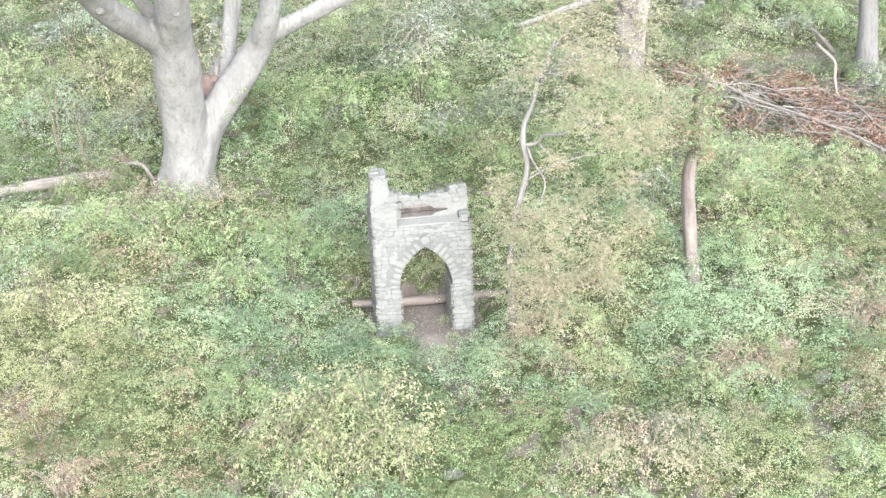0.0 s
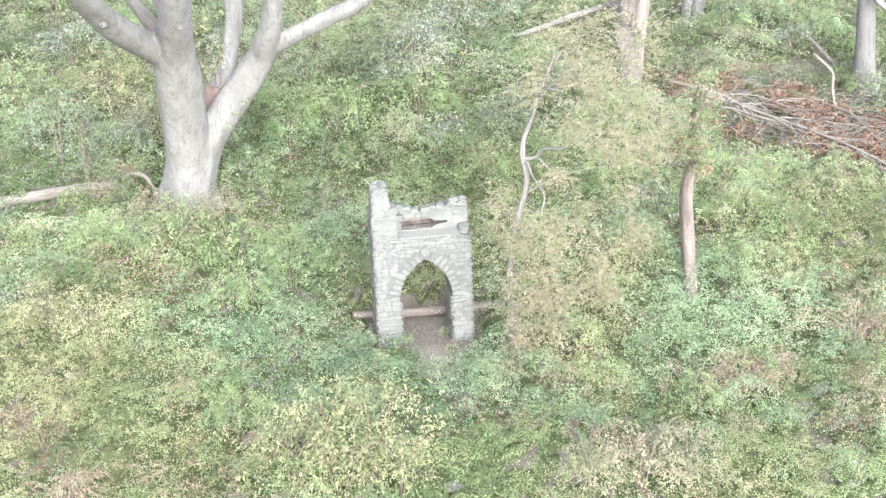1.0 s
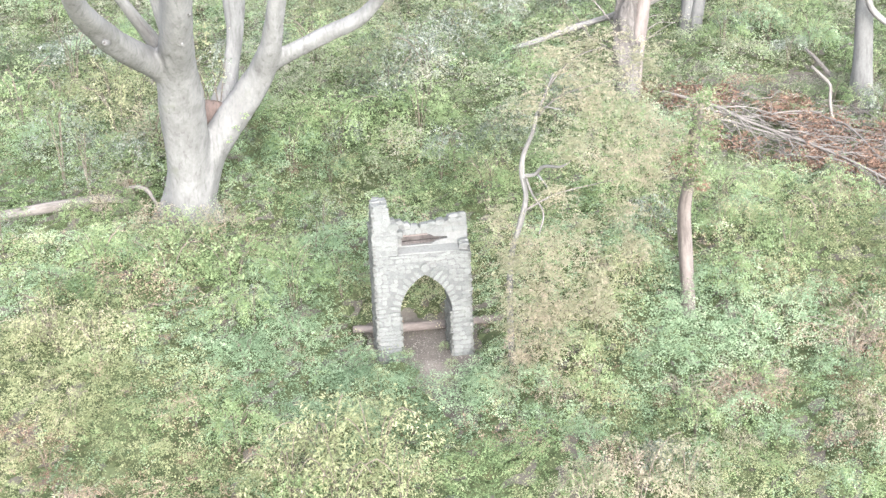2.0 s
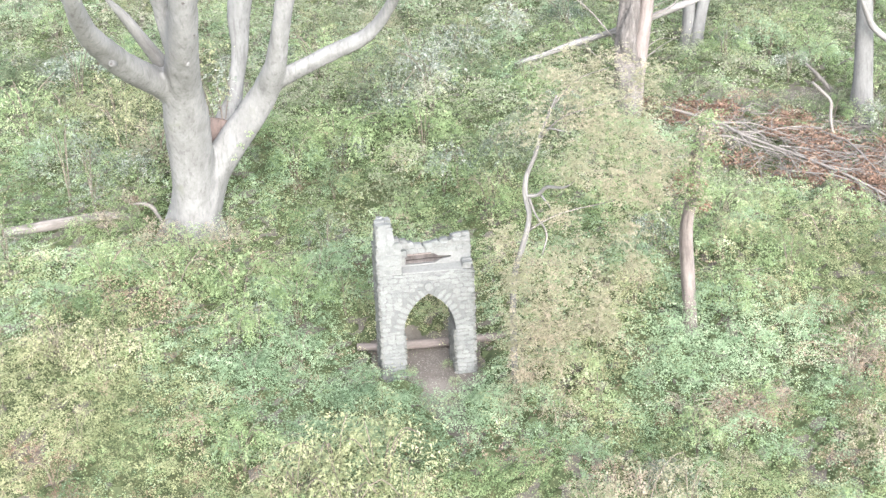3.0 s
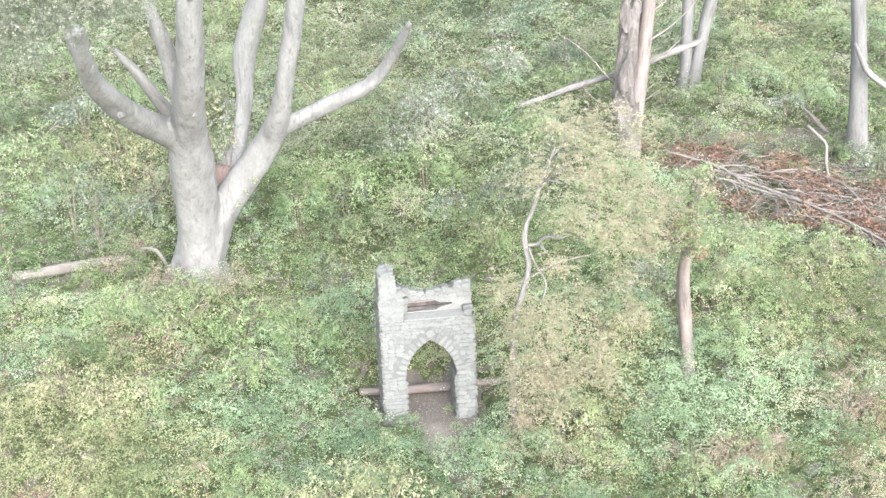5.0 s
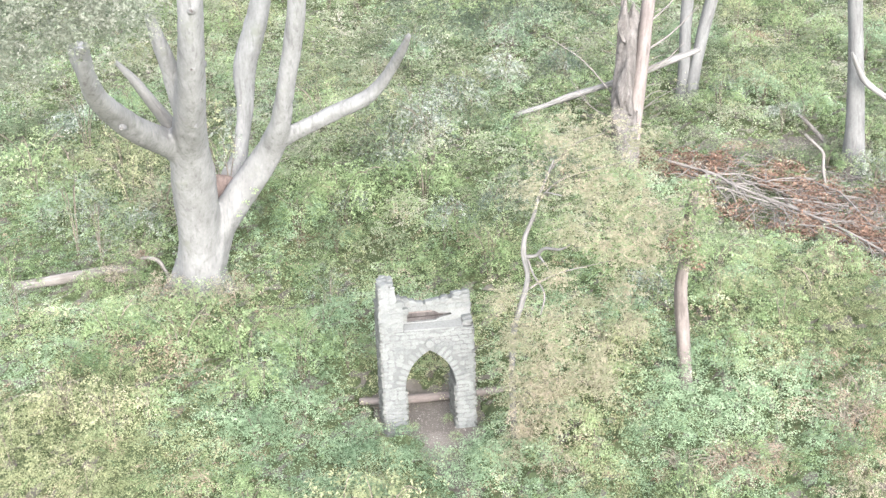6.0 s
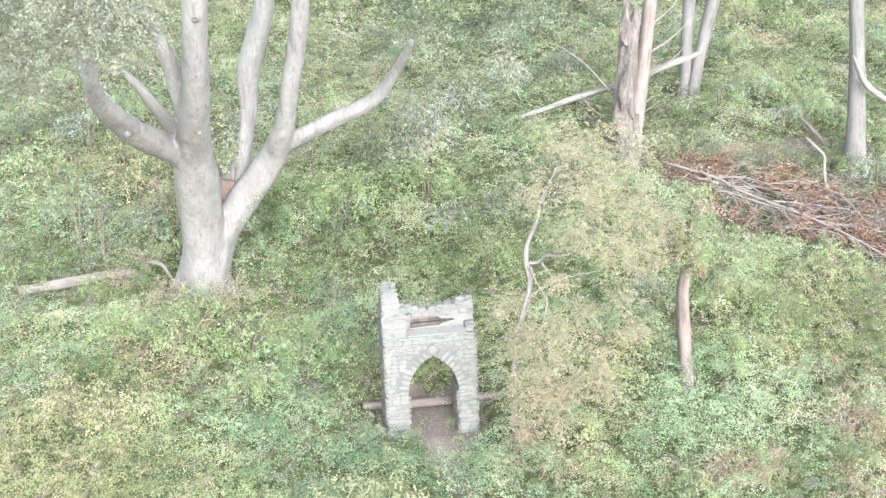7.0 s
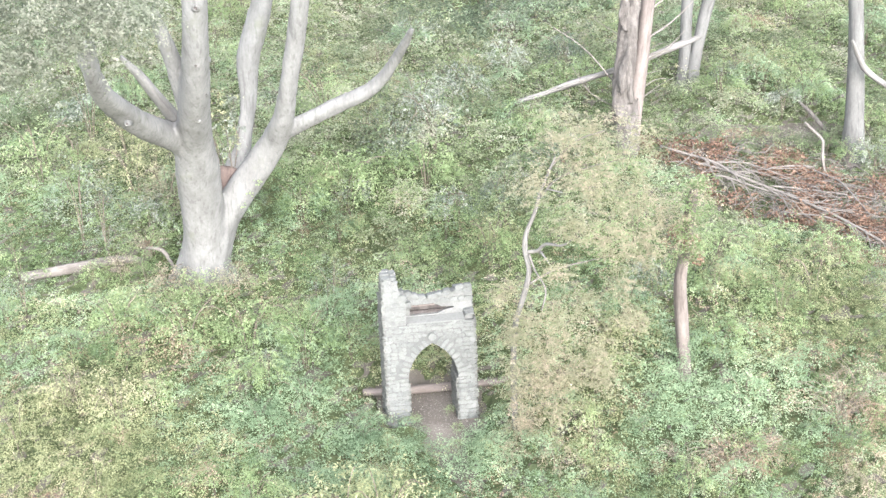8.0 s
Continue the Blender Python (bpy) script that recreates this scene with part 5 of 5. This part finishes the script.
score = {
    "ivy_cover": spot(x, y, -3.2, -1.6, 3.2, 2.3, 1.5) + spot(x, y, 2.8, -3.6, 2.6, 1.6, 1.1) + spot(x, y, 8.2, -1.2, 2.5, 1.6, 1.1) + 0.75 * blend(x, y, 1) + 0.25 * (y > 6),
    "bramble_cover": 0.35 + 0.7 * blend(x, y, 2) + 0.35 * (y > 4),
    "yellow_cover": spot(x, y, -9.5, -1.5, 3.0, 3.0, 1.2) + spot(x, y, 4.8, 1.0, 2.2, 2.0, 0.9) + spot(x, y, 11, 4, 3, 3, 0.7) + spot(x, y, 17, 24, 7, 6, 0.5) - 0.15 + 0.65 * blend(x, y, 3),
    "thicket_cover": np.clip((y - 7.5) * 0.35, -9, 1.0) + 0.25 + 0.6 * blend(x, y, 6),
    "dry_cover": spot(x, y, 7.6, -3.2, 1.6, 0.5, 1.3) + spot(x, y, 11.5, -1.6, 1.3, 1.3, 0.9) + spot(x, y, -8.6, -5.6, 1.0, 0.8, 0.7) + spot(x, y, -5.6, 5.8, 2.2, 0.9, 0.8) + spot(x, y, 3.8, -2.4, 1.4, 1.0, 0.6) + spot(x, y, 5.6, -4.6, 2.4, 1.4, 0.5) + spot(x, y, 9.5, -3.4, 2.0, 1.5, 0.6) + spot(x, y, -6, -5.6, 1.4, 0.9, 0.3) + spot(x, y, -9, -3.6, 1.8, 1.4, 0.5) + spot(x, y, 6.6, 1.6, 1.6, 1.0, 0.7) - 0.5 + 0.45 * blend(x, y, 4) + 0.55 * blend(x * 2.5, y * 2.5, 5),
    "russet_cover": -0.9 + 0.35 * blend(x * 1.7, y * 1.7, 8) + 1.3 * (ac > 0.965) + 0.5 * (bc > 0.96),
}
names = list(score)
score['dry_cover'] = score['dry_cover'] + 0.9 * (ac > 0.9) + 0.5 * (bc > 0.93)
score['yellow_cover'] = score['yellow_cover'] + 0.7 * (bc < 0.2) + 0.5 * (ac < 0.15)
score['ivy_cover'] = score['ivy_cover'] + 0.6 * (np.abs(bc - 0.35) < 0.12)
pick = np.argmax(np.stack([score[k] + lr.normal(0, 0.35, len(x)) for k in names]), 0)
for i, (k, mat, lab, leaf, nar, count, wide) in enumerate((("ivy_cover", BLUE, "dense blue-green ivy carpet over the bank", 0.050, 0.5, 26, 0.34), ("bramble_cover", GREEN, "tangled mid-green bramble over the bank", 0.052, 0.44, 27, 0.28),
                                                ("yellow_cover", YELLOW, "yellowing leafy growth over the bank", 0.053, 0.38, 27, 0.26), ("thicket_cover", THICKET, "deep green thicket over the upper bank", 0.052, 0.46, 27, 0.28), ("dry_cover", TAN, "withered tan stalks and leaves among the growth", 0.070, 0.22, 20, 0.2), ("russet_cover", RUST, "small russet withered sprigs among the growth", 0.05, 0.4, 20, 0.26))):
    sel = pick == i
    grow = np.interp(y[sel], (-8, 1, 20, 35, 52), (0.8, 0.95, 1.5, 2.2, 3.2))
    c, nrm, head, size, tone = sprays(base[sel], away[sel], grow * lr.uniform(0.3, 0.85, sel.sum()), leaf * grow, count, lr, wide=wide)
    tone = tone + np.repeat(0.7 * (bc[sel] - 0.5) + 0.4 * (ac[sel] - 0.5) + 0.5 * (hc[sel] - 0.5), count)
    tagged(leaves(k, c, nrm, size, mat, None, "", nar, lr, True, head, tone), lab, "ground cover", kind="stuff")


# ---- shrubs ----
def shrub(name, mat, seed, label, leaf=0.07, shoots=90, tall=0.75, narrow=0.42, airy=0.0, count=20):
    """A mound about one metre in half width: arching canes and leafy shoots that droop outwards over one another."""
    r = np.random.default_rng(seed)
    e = thing(name, (0, 0, -50), label, "bush", "bushes on the bank")
    lean = r.uniform(-0.2, 0.2, 2)
    for i in range(5):
        a, t = r.uniform(0, 6.28), r.uniform(0.3, 0.9)
        d = np.array((math.cos(a) * t, math.sin(a) * t))
        v, f = tube([(0, 0, -0.5, 0.016), (*(d * 0.3 + lean * 0.3), tall * 0.5, 0.011), (*(d * 0.7 + lean * 0.7), tall * 0.9, 0.008), (*(d + lean), tall * r.uniform(0.7, 1.1), 0.003)], sides=5, step=0.3, seed=i)
        put("stem", v, f, STEM, e)
    a, t = r.uniform(0, 6.28, shoots), r.uniform(0, 1, shoots) ** 0.55
    lump = 1 + 0.22 * np.sin(3 * a + seed) + 0.15 * np.sin(5 * a + 2 * seed)
    level = r.uniform(0.45, 1.1, shoots)
    reach = 0.72 * t * lump
    base = np.stack([np.cos(a) * reach + lean[0] * level, np.sin(a) * reach + lean[1] * level, tall * level * (1 - 0.75 * t ** 2.2) * r.uniform(0.8, 1.1, shoots)], -1)
    out = np.stack([np.cos(a), np.sin(a), 0 * a], -1) + r.normal(0, 0.5, (shoots, 3)) * np.array((1, 1, 0))
    c, nrm, head, size, tone = sprays(base, out, r.uniform(0.3, 0.6, shoots) * (1 + airy), leaf * 0.74, int(count * 1.1), r, rise=0.45 + airy, droop=0.7)
    leaves("foliage", c, nrm, size, mat, e, "", narrow, r, True, head, tone)
    return e


KINDS = {
    "green": [shrub("bush", GREEN, 100 + i, "rounded mid-green bramble bush on the bank", 0.07 + 0.012 * (i % 2), 92, 0.75, 0.44 - 0.14 * (i % 2)) for i in range(4)],
    "blue": [shrub("bush", BLUE, 110 + i, "low blue-green leafy bush on the bank", 0.068, 95, 0.6, 0.5) for i in range(3)],
    "yellow": [shrub("bush", YELLOW, 120 + i, "yellow-green feathery bush on the bank", 0.085, 100, 0.85, 0.24, 0.15, 18) for i in range(3)],
    "pale": [shrub("bush", PALE, 130 + i, "pale olive bush turning tan", 0.066, 90, 0.75, 0.4) for i in range(3)],
    "grey": [shrub("bush", GREY, 140 + i, "airy silvery grey-green bush", 0.08, 80, 1.1, 0.2, 0.3, 18) for i in range(2)],
    "dark": [shrub("bush", DARK, 150 + i, "dark green vine-covered bush", 0.07, 92, 0.8) for i in range(3)],
    "rust": [shrub("bush", RUST, 170, "small withered rusty-red bush", 0.08, 50, 0.6, 0.35, 0.1)],
    "tan": [shrub("bush", TAN, 160 + i, "withered tan bush with bare twigs", 0.085, 60, 0.6, 0.2, 0.2) for i in range(2)],
}
used = set()


def plant(kind, x, y, s, sz=None, up=0.0):
    src = KINDS[kind][int(lr.integers(len(KINDS[kind])))]
    m = pose(x, y, float(ground(x, y) + 0.7 * cover(x, y) + np.interp(y, (-9, -4, -2, 0, 8, 20), (0.4, 0.35, 0.12, 0.1, 0.45, 0.75))) + up - 0.1, 0, 0, float(lr.uniform(0, 360))) @ Matrix.Diagonal((1, 1, 1, 1))
    if src.name in used:
        ob = copy_thing(src, m)
    else:
        ob = src
        used.add(src.name)
        ob.matrix_basis = m
    ob.scale = (s, s * lr.uniform(0.85, 1.15), sz or s * 1.4)
    return ob


for row in PLANTS:
    plant(*row)
for row in (("green", 0.56, 0.45, 0.2, 0.3), ("green", 0.66, -0.35, 0.22, 0.3), ("green", -0.5, -0.5, 0.2, 0.28), ("green", 0.55, -0.9, 0.26, 0.3), ("green", 0.2, 2.5, 0.5, 0.5), ("green", -0.5, 2.6, 0.5, 0.5), ("yellow", 0.9, 2.5, 0.5, 0.5), ("yellow", -1.25, -1.75, 0.26, 0.85), ("yellow", -1.75, -1.8, 0.26, 0.65), ("yellow", -1.5, -2.3, 0.3, 0.6)):
    plant(*row)

# ---- dead stalks ----
def dead_stalks(x, y, s, lean, label, seed, count=38):
    """A bundle of bare bent stalks that spread from one root."""
    r = np.random.default_rng(seed)
    z = float(ground(x, y)) + 0.62
    e = thing("dead_shrub", (x, y, z), label, "dead bush", "dead shrubs on the bank")
    for i in range(count):
        a, ln = lean + r.normal(0, 1.5), s * r.uniform(0.4, 1.3)
        up = r.uniform(0.1, 0.6)
        d = np.array((math.cos(a), math.sin(a), 0)) * ln
        b = r.normal(0, 0.08, 3)
        v, f = tube([(b[0], b[1], -0.4, 0.008), (*(d * 0.4 + np.array((b[1], b[0], up * s * 0.5))), 0.006), (*(d * 0.8 + np.array((0, 0, up * s * 0.85 + b[2]))), 0.005), (*(d + np.array((0, 0, up * s * r.uniform(0.4, 1.0)))), 0.004)], sides=5, step=0.35, seed=i)
        put("stalk", v, f, STALK, e)


for i, (x, y, s, lean) in enumerate(((7.5, -2.7, 1.0, 3.4), (8.2, -2.6, 0.9, 0.2), (7.9, -3.0, 0.9, 2.6), (11.2, -0.9, 1.3, 1.9), (11.9, -0.3, 1.1, 1.2), (10.8, -1.6, 0.9, 1.5), (-8.0, -5.9, 0.8, 1.0), (-9.9, 0.6, 0.9, 2.0), (5.3, 2.8, 0.7, 1.0), (-8.7, 7.4, 0.8, 2.6), (6.2, -2.6, 0.6, 3.0), (-3.3, -6.4, 0.5, 1.5))):
    dead_stalks(x, y, s, lean, "bundle of bare bleached stalks among green growth", 300 + i)

# a pale stone beside the path
v, f = tube([(0.02, -5.62, float(ground(0.02, -5.6)) + 0.32, 0.12), (0.22, -5.6, float(ground(0.02, -5.6)) + 0.36, 0.17), (0.42, -5.57, float(ground(0.02, -5.6)) + 0.32, 0.1)], sides=9, step=0.1, rough=0.12, seed=5)
tagged(put("boulder", v, f, MORTAR), "pale grey boulder lying among low growth", "rock")

# ---- litter on the bare soil ----
n = 26000
x = np.concatenate([lr.uniform(-1.3, 1.8, n), lr.uniform(11.5, 20.5, n)])
y = np.concatenate([lr.uniform(-5.0, 2.4, n), lr.uniform(14.8, 18.6, n)])
ok = lr.uniform(0, 1, len(x)) < bare(x, y) * np.where(x < 5, 0.25, 0.4)
x, y = x[ok], y[ok]
c = np.stack([x, y, ground(x, y) + lr.uniform(0.012, 0.03, len(x))], -1)
nr = lr.normal(0, 0.25, c.shape) + np.array((0, 0, 1))
tagged(leaves("leaf_litter", c, nr, lr.uniform(0.02, 0.05, len(x)) * np.where(x > 5, 1.8, 1.0), LITTER, None, "", 0.4, lr), "small dry leaves scattered on bare soil", "leaf litter", kind="stuff")
